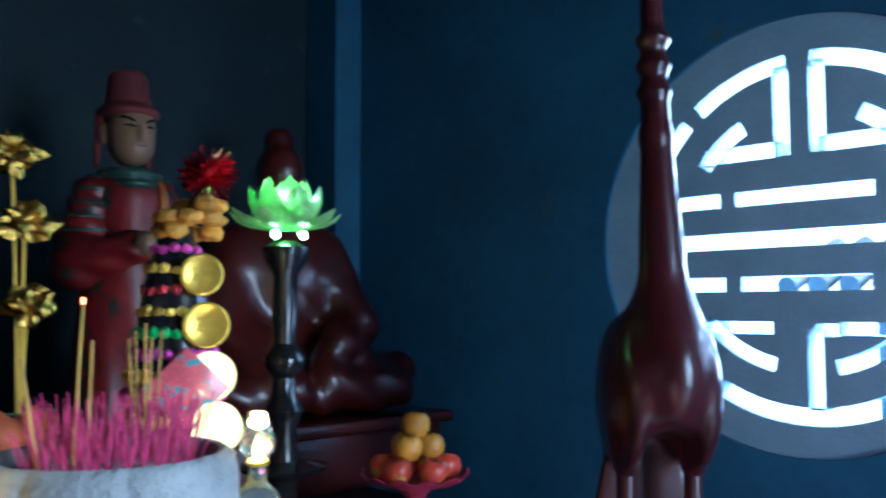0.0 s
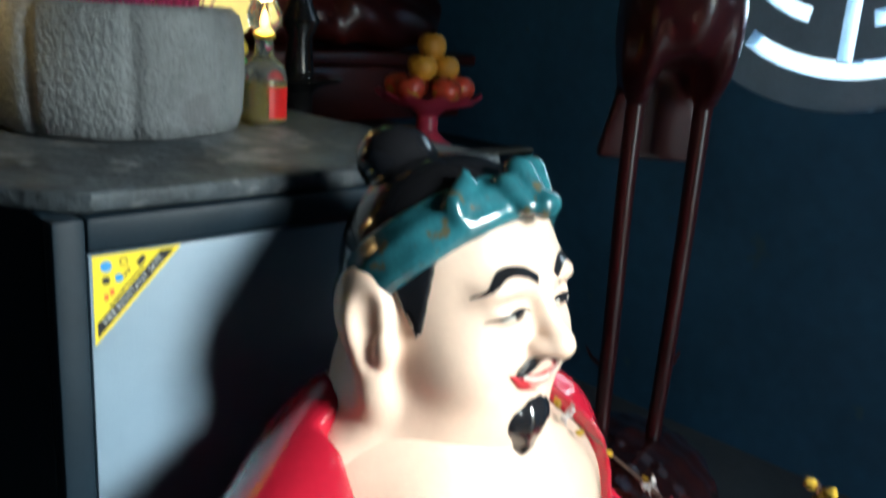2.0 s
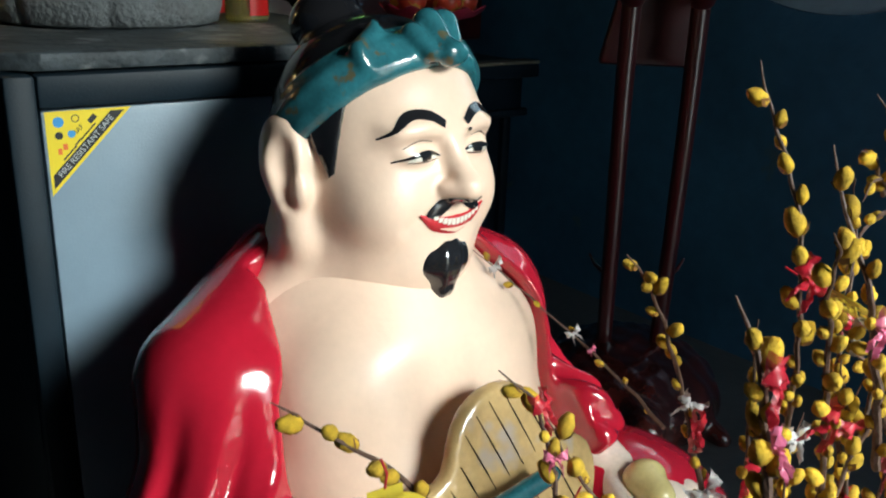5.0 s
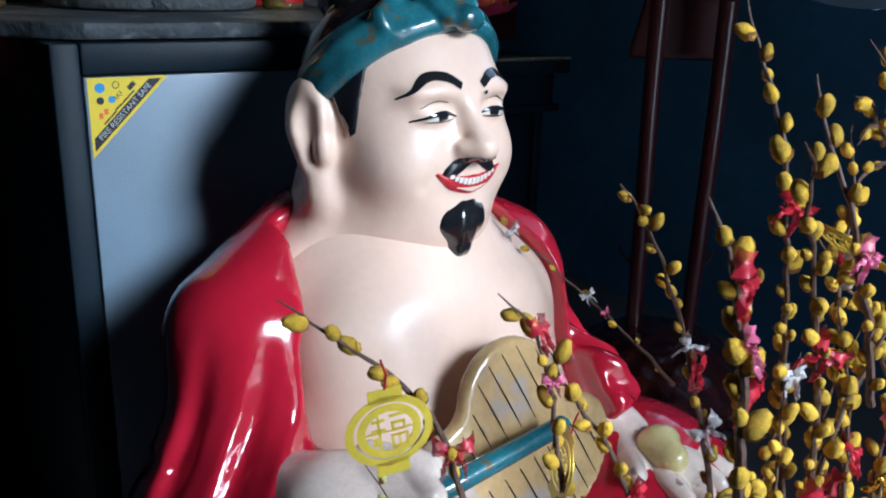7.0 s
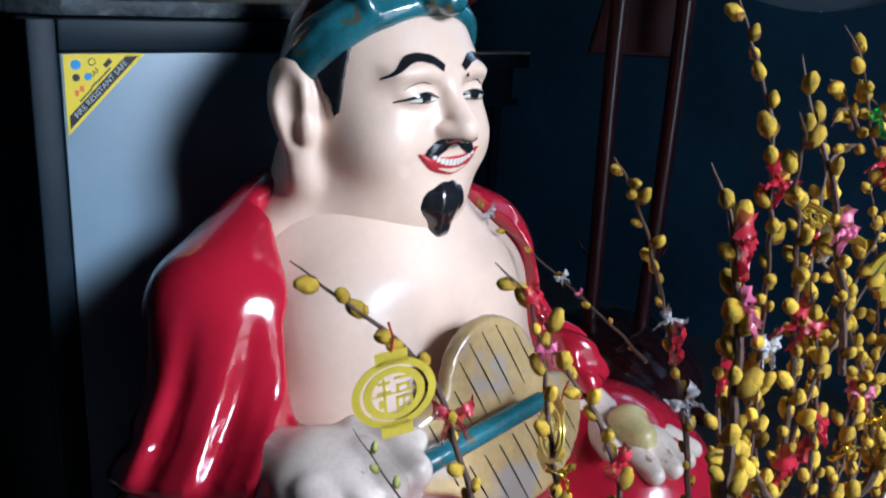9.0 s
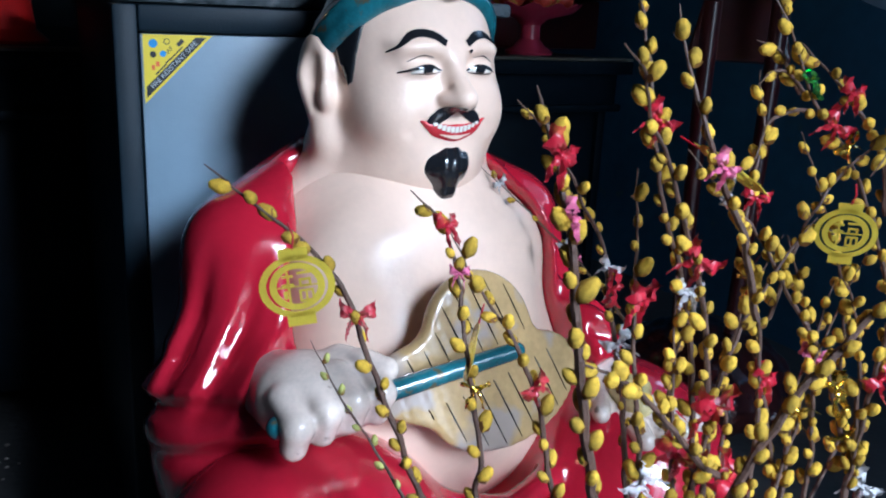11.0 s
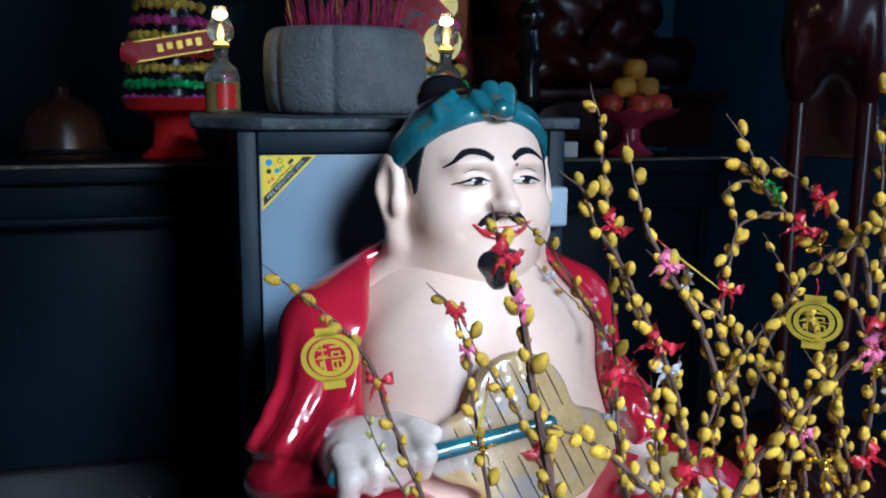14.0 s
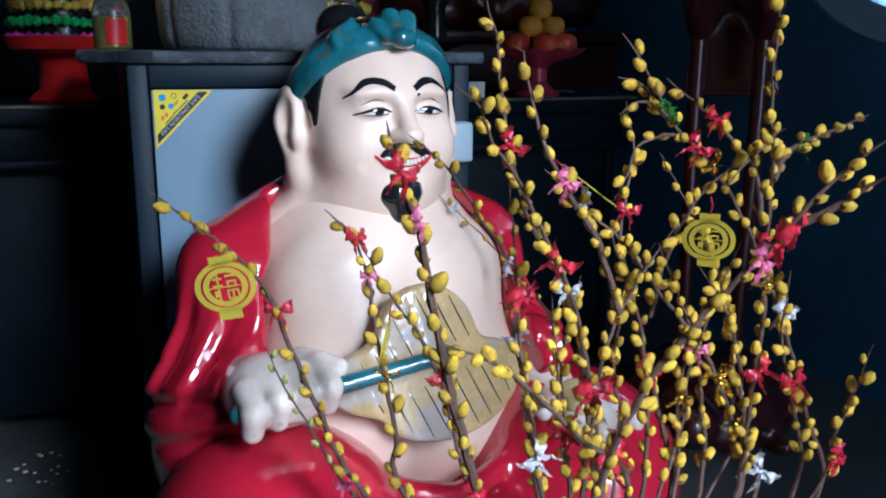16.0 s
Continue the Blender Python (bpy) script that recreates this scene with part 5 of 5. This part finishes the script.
part("backing", flat([(0, 0), (SW, 0), (0, -SH)], 0.0003), M_YEL, sticker, smooth=False)
part("band", flat([(0.003, -0.090), (0.003, -0.074), (0.074, -0.003), (0.090, -0.003)], 0.0007), M_BLK, sticker, "black band", smooth=False)


def words(body, size, x, z, turn, material, depth=0.0011):
    cu = bpy.data.curves.new("printed_words", 'FONT')
    cu.body, cu.size, cu.align_x, cu.align_y = body, size, 'CENTER', 'CENTER'
    cu.extrude = 0.0001
    o = new("printed_words", cu)
    bpy.context.view_layer.update()
    me = bpy.data.meshes.new_from_object(o.evaluated_get(bpy.context.evaluated_depsgraph_get()))
    bpy.data.objects.remove(o)
    me.materials.clear()
    me.materials.append(material)
    w = new("printed_words", me)
    w.parent = sticker
    w.matrix_local = Matrix.Translation((x, -depth, z)) @ pose(0, 0, 0, 90, 0, 0) @ pose(0, 0, 0, 0, 0, turn)
    return w


words("FIRE RESISTANT SAFE", 0.0098, 0.0425, -0.0425, 45, M_GREY)
words("IAF", 0.0085, 0.036, -0.022, 42, M_BLK)
part("mark", flat(disc2(0.014, -0.0125, 0.0062), 0.0007), M_BLU, sticker, "blue round mark", smooth=False)
part("mark", flat(disc2(0.0275, -0.027, 0.0045), 0.0007), M_BLU, sticker, "blue oval mark", smooth=False)
part("mark", flat(disc2(0.033, -0.0095, 0.0045), 0.0007), M_BLK, sticker, "black round mark", smooth=False)
part("mark", flat(disc2(0.033, -0.0095, 0.0034), 0.0010), M_YEL, sticker, smooth=False)
part("mark", flat(disc2(0.0135, -0.028, 0.0045), 0.0007), M_BLK, sticker, "black round mark", smooth=False)
part("mark", flat(rect(0.017, 0.022, -0.045, -0.038), 0.0007), M_ORG, sticker, "orange mark", smooth=False)
part("mark", flat(rect(0.011, 0.0155, -0.050, -0.043), 0.0007), M_ORG, sticker, "orange mark", smooth=False)
for k, (x, z, w) in enumerate(((0.052, -0.011, 0.011), (0.034, -0.037, 0.010), (0.044, -0.028, 0.008), (0.024, -0.049, 0.022), (0.046, -0.026, 0.026))):
    b = part("print_bar", flat(rect(-w / 2, w / 2, -0.0009, 0.0009) if k else rect(-w / 2, w / 2, -0.003, 0.003), 0.0007), M_BLK, sticker, smooth=False)
    b.matrix_local = Matrix.Translation((x, 0, z)) @ pose(0, 0, 0, 0, -45, 0)
lab = thing("label", (0.782, SY0 + 0.0055, 0.836), "white printed label above the safe handle", "label")
part("paper", flat(rect(-0.012, 0.012, -0.02, 0.02), 0.0003), M_WHITE, lab, smooth=False)
for k in range(5):
    part("print_bar", flat(rect(-0.009, 0.009 - 0.002 * (k % 3), 0.012 - 0.007 * k, 0.0155 - 0.007 * k), 0.0006), M_BLK, lab, smooth=False)

M_JAR = mat("red_brown_glaze", (0.055, 0.010, 0.007), 0.12, coat=0.8, vary=0.3)

# flecks of white paint on the floor by the altar
bm = bmesh.new()
fr = random.Random(3)
CHIPS_AT = ((0.034, 1.398), (0.0, 1.50), (-0.067, 1.442), (-0.012, 1.387))
for x, y in CHIPS_AT:
    for k in range(4):
        ball((x + fr.uniform(-0.03, 0.03), y + fr.uniform(-0.04, 0.04), 0.003), fr.uniform(0.003, 0.008), bm, 1, (1, 1, 0.35))
chips = tagged(part("paint_flecks", bm, M_WHITE, None, smooth=False), "flecks of white paint scattered on the floor", "debris", kind="stuff")

# ---- willow branches with catkins ----
M_BARK = mat("brown_twig_bark", (0.085, 0.045, 0.030), 0.6, vary=0.35, scale=40, bump=0.3, bscale=200)
M_CAT = mat("yellow_catkin_fur", (0.56, 0.35, 0.022), 0.9, vary=0.5, scale=110, bump=0.45, bscale=800, per_object=0.25)
M_CATG = mat("pale_green_bud", (0.48, 0.47, 0.12), 0.6, vary=0.25, scale=60, per_object=0.25)
M_SCALE = mat("bud_scale", (0.20, 0.09, 0.02), 0.5, vary=0.3)
STEMS = [
    ("A", ((0.208, 0.350, 0.790), (0.249, 0.342, 0.754), (0.292, 0.334, 0.716), (0.325, 0.326, 0.666), (0.369, 0.318, 0.542), (0.424, 0.310, 0.423))),
    ("O", ((0.335, 0.460, 0.580), (0.350, 0.417, 0.535), (0.380, 0.373, 0.479), (0.422, 0.330, 0.407))),
    ("B", ((0.390, 0.350, 0.759), (0.421, 0.340, 0.727), (0.436, 0.330, 0.670), (0.443, 0.320, 0.599), (0.459, 0.310, 0.497), (0.467, 0.300, 0.421))),
    ("B2", ((0.426, 0.335, 0.722), (0.458, 0.324, 0.659), (0.488, 0.312, 0.616), (0.518, 0.301, 0.540), (0.547, 0.290, 0.418))),
    ("C", ((0.408, 0.179, 0.869), (0.411, 0.162, 0.833), (0.432, 0.160, 0.776), (0.442, 0.160, 0.721), (0.464, 0.166, 0.627), (0.503, 0.180, 0.485))),
    ("C2", ((0.475, 0.310, 0.844), (0.528, 0.328, 0.802), (0.574, 0.335, 0.739), (0.611, 0.347, 0.688), (0.608, 0.316, 0.620), (0.617, 0.299, 0.539), (0.630, 0.280, 0.407))),
    ("D", ((0.549, 0.275, 0.982), (0.556, 0.259, 0.942), (0.547, 0.225, 0.877), (0.573, 0.224, 0.772), (0.634, 0.253, 0.685), (0.674, 0.264, 0.575), (0.696, 0.259, 0.405))),
    ("D2", ((0.566, 0.221, 0.931), (0.568, 0.204, 0.885), (0.573, 0.184, 0.842), (0.596, 0.185, 0.802), (0.643, 0.193, 0.738), (0.678, 0.195, 0.653))),
    ("E", ((0.469, 0.160, 0.901), (0.499, 0.171, 0.877), (0.518, 0.183, 0.843), (0.557, 0.194, 0.796), (0.590, 0.206, 0.739), (0.631, 0.217, 0.668), (0.666, 0.229, 0.554), (0.692, 0.240, 0.409))),
    ("F", ((0.711, 0.266, 0.950), (0.730, 0.254, 0.918), (0.782, 0.256, 0.845), (0.844, 0.257, 0.790), (0.897, 0.252, 0.711), (0.955, 0.249, 0.598), (1.007, 0.247, 0.467), (1.031, 0.240, 0.335))),
    ("G", ((0.781, 0.280, 0.901), (0.841, 0.270, 0.853), (0.901, 0.260, 0.792), (0.912, 0.250, 0.724))),
    ("H", ((0.830, 0.160, 1.017), (0.836, 0.169, 0.926), (0.846, 0.177, 0.867), (0.860, 0.186, 0.804), (0.870, 0.194, 0.724), (0.882, 0.203, 0.626), (0.880, 0.211, 0.508), (0.871, 0.220, 0.369))),
    ("J", ((1.119, 0.300, 0.851), (1.014, 0.260, 0.836), (0.917, 0.220, 0.820), (0.857, 0.180, 0.792))),
    ("I", ((0.848, 0.020, 0.856), (0.826, 0.047, 0.823), (0.789, 0.073, 0.768), (0.768, 0.100, 0.721), (0.732, 0.127, 0.661), (0.680, 0.153, 0.571), (0.654, 0.180, 0.447))),
    ("M", ((0.850, 0.020, 0.819), (0.842, 0.040, 0.804), (0.823, 0.060, 0.782), (0.802, 0.080, 0.763))),
    ("K", ((0.729, 0.280, 0.875), (0.737, 0.273, 0.817), (0.725, 0.267, 0.773), (0.718, 0.260, 0.715), (0.737, 0.253, 0.620), (0.769, 0.247, 0.518), (0.794, 0.240, 0.389))),
    ("L", ((0.595, 0.220, 0.811), (0.649, 0.222, 0.764), (0.703, 0.223, 0.717), (0.754, 0.225, 0.657), (0.823, 0.227, 0.576), (0.876, 0.228, 0.472), (0.915, 0.230, 0.363))),
    ("N", ((0.968, 0.120, 0.607), (0.974, 0.143, 0.543), (0.978, 0.167, 0.478), (0.965, 0.190, 0.374))),
    ("P", ((0.467, 0.180, 0.647), (0.530, 0.190, 0.615), (0.586, 0.200, 0.566), (0.647, 0.210, 0.502), (0.717, 0.220, 0.429))),
    ("Q", ((0.572, 0.260, 0.788), (0.581, 0.258, 0.713), (0.588, 0.255, 0.616), (0.600, 0.252, 0.533), (0.621, 0.250, 0.417))),
    ("R", ((0.834, 0.240, 0.662), (0.813, 0.237, 0.595), (0.791, 0.233, 0.527), (0.791, 0.230, 0.395))),
    ("T", ((0.934, 0.220, 0.672), (0.931, 0.220, 0.586), (0.954, 0.220, 0.509), (0.970, 0.220, 0.365))),
    ("V", ((0.758, 0.210, 0.742), (0.729, 0.218, 0.700), (0.687, 0.225, 0.620), (0.671, 0.233, 0.499), (0.669, 0.240, 0.406))),
    ("AA", ((0.700, 0.250, 0.725), (0.721, 0.247, 0.671), (0.747, 0.243, 0.575), (0.753, 0.240, 0.397))),
    ("EE", ((0.781, 0.200, 0.697), (0.835, 0.207, 0.630), (0.869, 0.213, 0.524), (0.879, 0.220, 0.375))),
    ("FF", ((0.754, 0.240, 0.717), (0.798, 0.237, 0.625), (0.826, 0.233, 0.522), (0.826, 0.230, 0.380))),
    ("U", ((0.617, 0.240, 0.669), (0.628, 0.240, 0.589), (0.634, 0.240, 0.519), (0.653, 0.240, 0.416))),
    ("X1", ((0.708, 0.270, 0.903), (0.740, 0.274, 0.895), (0.768, 0.278, 0.871), (0.790, 0.282, 0.852))),
    ("X2", ((0.706, 0.262, 0.862), (0.734, 0.266, 0.875), (0.762, 0.270, 0.870), (0.791, 0.274, 0.849))),
    ("X3", ((0.709, 0.265, 0.764), (0.727, 0.269, 0.794), (0.742, 0.273, 0.824), (0.778, 0.277, 0.835), (0.807, 0.281, 0.834))),
    ("X5", ((0.910, 0.225, 0.845), (0.880, 0.229, 0.824), (0.848, 0.233, 0.803), (0.812, 0.237, 0.774), (0.786, 0.241, 0.735), (0.769, 0.245, 0.688), (0.756, 0.249, 0.625))),
    ("X6", ((0.809, 0.200, 0.781), (0.835, 0.204, 0.805), (0.865, 0.208, 0.826), (0.881, 0.212, 0.840))),
    ("X8", ((0.744, 0.235, 0.821), (0.773, 0.239, 0.786), (0.804, 0.243, 0.740), (0.841, 0.247, 0.687), (0.872, 0.251, 0.617), (0.893, 0.255, 0.523), (0.909, 0.259, 0.441))),
    ("X9", ((0.755, 0.245, 0.716), (0.730, 0.249, 0.670), (0.717, 0.253, 0.622), (0.713, 0.257, 0.565), (0.729, 0.261, 0.474))),
    ("X10", ((0.853, 0.215, 0.715), (0.832, 0.219, 0.664), (0.813, 0.223, 0.606), (0.798, 0.227, 0.549), (0.794, 0.231, 0.476))),
    ("X11", ((0.663, 0.255, 0.682), (0.653, 0.259, 0.635), (0.647, 0.263, 0.573), (0.657, 0.267, 0.484))),
    ("S", ((0.658, 0.701, 0.710), (0.721, 0.628, 0.637), (0.747, 0.514, 0.575), (0.738, 0.449, 0.551))),
]
bouquet = thing("willow_branches", (0.66, 0.20, 0.0), "budding willow branches with furry yellow catkins in a pot", "branches")
part("pot", lathe([(0.09, 0), (0.095, 0.01), (0.125, 0.10), (0.13, 0.19), (0.115, 0.25), (0.12, 0.27), (0.105, 0.265), (0.10, 0.20)], 36), M_JAR, bouquet, "red-brown glazed pot")


def catkin_mesh(seed, size, material):
    b = lathe([(0.0010, 0), (0.0040, 0.0016), (0.0064, 0.0050), (0.0073, 0.0090), (0.0071, 0.0130), (0.0058, 0.0172), (0.0036, 0.0205), (0.0008, 0.0224)], 11)
    for v in b.verts:
        v.co += noise.noise_vector(v.co * 420 + Vector((seed * 3.1, 0, 0))) * 0.0016
        v.co.x *= 0.92
        v.co.x += 0.15 * v.co.z * math.sin(seed)
        v.co *= size
    # brown bud scale clasping the foot
    for k in range(2):
        a = seed + k * 2.6
        c, s = math.cos(a), math.sin(a)
        q = [b.verts.new(Vector((c * rr - s * w, s * rr + c * w, z)) * size) for rr, w, z in ((0.002, -0.003, 0.0), (0.0062, -0.0042, 0.005), (0.0085, 0, 0.0105), (0.0062, 0.0042, 0.005), (0.002, 0.003, 0.0))]
        f = b.faces.new(q)
        f.material_index = 1
    return mesh_of("catkin", b, [material, M_SCALE])


CATS = [catkin_mesh(k, (0.80, 0.92, 1.0, 0.72)[k], M_CAT) for k in range(4)]
CATG = [catkin_mesh(k + 5, 0.55, M_CATG) for k in range(2)]
r = random.Random(12)
inv = Matrix.Translation((-0.66, -0.20, 0))
made = 0
rest = bmesh.new()
STEM_PTS = {}
BIG = {"C": 1.08, "P": 1.1, "I": 1.02, "M": 1.02, "C2": 0.82}
for name, ctrl in STEMS:
    pts = [Vector(p) for p in ctrl]
    if pts[-1].z < 0.48:
        foot = Vector((0.66 + (pts[-1].x - 0.66) * 0.25, 0.20 + (pts[-1].y - 0.20) * 0.25, 0.22))
        pts.append(foot)
    line = curve_pts(pts, 10)
    line = [p + Vector((noise.noise(p * 40), noise.noise(p * 40 + Vector((3, 0, 0))), 0)) * 0.003 for p in line]
    STEM_PTS[name] = line
    n = len(line)
    thin = 0.65 if name in ("O", "N", "S") or name[0] == "X" else (1.35 if BIG.get(name, 0) > 1 else 1.0)
    stem = part("stem", tube([inv @ p for p in line], [(0.0005 + 0.0034 * (i / n) ** 0.75) * thin for i in range(n)], 7), M_BARK, bouquet)
    # catkins alternate up the stem
    length = 0.0
    nextc = 0.03
    ang = r.uniform(0, 6)
    for i in range(1, n):
        d = (line[i] - line[i - 1])
        length += d.length
        if line[i].z < 0.40:
            break
        while length > nextc:
            p = line[i] - d.normalized() * (length - nextc)
            nextc += r.uniform(0.013, 0.027) * (0.8 if BIG.get(name, 0) > 1 else 2.2 if name == "S" else 1.0)
            ang += 2.4 + r.uniform(-0.5, 0.5)
            up = -d.normalized()
            side = up.orthogonal().normalized()
            side = (Matrix.Rotation(ang, 3, up) @ side).normalized()
            axis = (up * r.uniform(0.8, 1.3) + side * r.uniform(0.35, 0.8)).normalized()
            k = BIG.get(name, 1.0) * r.uniform(0.74, 1.04)
            m = inv @ Matrix.Translation(p + side * 0.002) @ axis.to_track_quat('Z', 'Y').to_matrix().to_4x4() @ Matrix.Diagonal((k, k, k, 1))
            me = r.choice(CATG) if name in ("O", "S") else r.choice(CATS)
            if made < 300:
                c = new("catkin", me)
                c.parent = stem
                c.matrix_local = m
                made += 1
            else:
                t0 = len(rest.verts)
                rest.from_mesh(me)
                rest.verts.ensure_lookup_table()
                for v in rest.verts[t0:]:
                    v.co = m @ v.co
if rest.verts:
    extra = part("catkin_mass", rest, [mat("yellow_catkin_fur_joined", (0.56, 0.35, 0.022), 0.9, vary=0.5, scale=110, bump=0.45, bscale=800, island=0.25), M_SCALE], bouquet, angle=None)
    extra["kind"] = "stuff"

# ---- ribbons and gilt charms tied to the branches ----
def organza(name, c):
    return mat(name, c, 0.35, trans=0.1, vary=0.35, scale=60, alpha=0.78)


RIB = {"red": organza("red_organza", (0.50, 0.014, 0.035)), "white": organza("white_organza", (0.62, 0.60, 0.60)), "pink": organza("pink_organza", (0.70, 0.16, 0.30)),
       "gold": mat("gold_tinsel", (0.75, 0.55, 0.08), 0.15, metal=0.9, vary=0.3, scale=80), "green": mat("green_tinsel", (0.15, 0.5, 0.12), 0.15, metal=0.8, vary=0.4, scale=80)}


def bow(colour):
    """Two folded loops, two tails and a knot of thin ribbon."""
    w = 0.011 if colour not in ("gold", "green") else 0.0022
    b = bmesh.new()

    def strip(path, width):
        # gauze gathered lengthwise, with a soft crumple
        line = curve_pts(path, 4)
        wid = np.interp(np.linspace(0, 1, len(line)), np.linspace(0, 1, len(width)), width)
        rows = []
        for i, p in enumerate(line):
            row = []
            for k in range(5):
                u = k / 2 - 1
                q = p + Vector((0, 0.0032 * math.sin(3.4 * u + i * 0.9), u * wid[i] / 2 * (1 - 0.12 * math.sin(i * 1.7 + k))))
                row.append(b.verts.new(q + noise.noise_vector(q * 160) * 0.0022))
            rows.append(row)
        for p, q in zip(rows, rows[1:]):
            for k in range(4):
                b.faces.new((p[k], p[k + 1], q[k + 1], q[k]))
    for s in (-1, 1):
        strip([(0, 0, 0), (s * 0.010, -0.006, 0.005), (s * 0.020, -0.003, 0.009), (s * 0.022, 0.004, 0.008), (s * 0.011, 0.005, 0.004), (0, 0.002, 0)], [0.004, w * 1.3, w * 2.0, w * 2.0, w * 1.2, 0.004])
        strip([(0, -0.002, 0), (s * 0.007, -0.004, -0.009), (s * 0.012, -0.003, -0.018), (s * 0.014, -0.006, -0.025)], [0.004, w * 1.0, w * 1.4, w * 1.7])
    ball((0, -0.001, 0), 0.0042, b, 1)
    me = mesh_of("bow", b, RIB[colour], angle=50)
    return me


BOWS = {k: bow(k) for k in RIB}
NAMES = {"red": "red organza ribbon bow tied to a twig", "white": "white organza ribbon bow tied to a twig", "pink": "pink organza ribbon bow tied to a twig",
         "gold": "gold tinsel twist tied round a twig", "green": "green tinsel twist tied round a twig"}


def tie(stem, t, colour, size=1.0):
    line = STEM_PTS[stem]
    p = line[min(len(line) - 1, int(t * (len(line) - 1)))]
    o = new("ribbon_bow", BOWS[colour])
    o.matrix_world = Matrix.Translation(p + Vector((0, -0.007, 0))) @ pose(0, 0, 0, r.uniform(-25, 25), r.uniform(-60, 60), r.uniform(-40, 40)) @ Matrix.Diagonal((size * 0.70, size * 0.70, size * 0.70, 1))
    tagged(o, NAMES[colour], "ribbon", "ribbons on the branches")


for args in (("A", 0.52, "red", 1.0), ("B", 0.18, "red", 0.9), ("B", 0.30, "pink", 0.6), ("B", 0.55, "gold", 1.0), ("C", 0.24, "red", 1.1), ("C", 0.40, "pink", 0.8), ("C2", 0.48, "white", 0.8),
             ("B2", 0.55, "red", 1.0), ("B2", 0.8, "red", 1.1), ("C2", 0.52, "red", 1.2), ("C2", 0.62, "white", 1.0), ("E", 0.55, "red", 1.2), ("L", 0.12, "white", 0.9), ("F", 0.30, "red", 1.1), ("F", 0.22, "green", 1.0),
             ("F", 0.36, "gold", 1.0), ("G", 0.35, "red", 1.0), ("I", 0.30, "red", 1.5), ("I", 0.42, "pink", 1.0), ("H", 0.52, "red", 1.4), ("H", 0.58, "gold", 1.2), ("H", 0.70, "red", 1.2), ("F", 0.62, "white", 1.2), ("L", 0.62, "gold", 1.6),
             ("L", 0.70, "gold", 1.2), ("L", 0.80, "white", 1.3), ("K", 0.66, "red", 1.1), ("T", 0.45, "red", 1.2), ("N", 0.62, "red", 1.1), ("P", 0.7, "red", 1.6), ("U", 0.55, "red", 1.5), ("Q", 0.72, "white", 1.2), ("J", 0.6, "green", 0.9), ("S", 0.45, "white", 0.6), ("S", 0.12, "white", 0.7), ("S", 0.5, "pink", 0.4),
             ("R", 0.5, "gold", 1.3), ("R", 0.3, "pink", 1.0), ("E", 0.75, "red", 1.6), ("D", 0.6, "white", 1.0), ("O", 0.7, "pink", 0.8), ("K", 0.35, "red", 0.9), ("Q", 0.3, "red", 1.3), ("D", 0.35, "red", 1.0), ("K", 0.5, "gold", 1.0), ("D2", 0.6, "pink", 0.9)):
    tie(*args)


def charm(loc, rx, ry, rz, size, material):
    """Gilt card charm: lantern outline with a cut-out ring and a sign of bars in the middle."""
    t = thing("gilt_charm", loc, "thin gold lantern-shaped lucky charm hanging from a twig", "charm", "charms on the branches")
    b = bmesh.new()

    def ringband(r0, r1, sx, n=40):
        vs = [[b.verts.new((rr * sx * math.cos(2 * math.pi * i / n), y, rr * math.sin(2 * math.pi * i / n))) for i in range(n)] for rr in (r0, r1) for y in (-0.0004, 0.0004)]
        for p, q in ((0, 2), (3, 1), (2, 3), (1, 0)):
            for i in range(n):
                b.faces.new((vs[p][i], vs[p][(i + 1) % n], vs[q][(i + 1) % n], vs[q][i]))
    ringband(0.0268, 0.033, 1.12)
    ringband(0.0185, 0.0250, 1.08)
    for u0, u1, v0, v1 in ((-0.014, 0.014, 0.028, 0.040), (-0.014, 0.014, -0.042, -0.028)):
        box(u0, u1, -0.0004, 0.0004, v0, v1, bm=b)
    part("card", b, material, t, smooth=False)
    c = bmesh.new()
    for u0, u1, v0, v1 in ((-0.014, -0.003, 0.010, 0.0125), (-0.0095, -0.0072, -0.017, 0.016), (-0.015, -0.003, 0.001, 0.0035), (-0.014, -0.010, -0.012, -0.004), (0.001, 0.015, 0.0125, 0.0150), (0.002, 0.014, 0.0055, 0.0080), (0.002, 0.0045, -0.001, 0.0075),
                           (0.0115, 0.014, -0.001, 0.0075), (0.002, 0.014, -0.001, 0.0012), (0.001, 0.0155, -0.006, -0.0038), (0.001, 0.0155, -0.017, -0.0146), (0.001, 0.0033, -0.017, -0.004), (0.0132, 0.0155, -0.017, -0.004), (0.007, 0.0092, -0.017, -0.004), (-0.021, 0.021, -0.0006, 0.0006)):
        box(u0, u1, -0.0005, 0.0005, v0, v1, bm=c)
    part("sign", c, material, t, smooth=False)
    part("thread", tube([(0, 0, 0.039), (0.003, 0, 0.052), (0.0, 0, 0.066)], 0.0011, 5), RIB["red"], t, "red thread")
    t.matrix_world = pose(*loc, rx, ry, rz) @ Matrix.Diagonal((size, size, size, 1))


M_CHARM = mat("gilt_charm_card", (0.74, 0.56, 0.05), 0.32, metal=0.35, vary=0.15, scale=50)
charm((0.277, 0.322, 0.688), 4, -8, -16, 0.86, M_CHARM)
charm((0.647, 0.222, 0.792), -68, 30, 20, 0.95, M_CHARM)
charm((0.803, 0.213, 0.722), 12, 0, -42, 0.80, M_CHARM)
charm((0.453, 0.330, 0.601), 10, -8, 62, 0.8, M_CHARM)
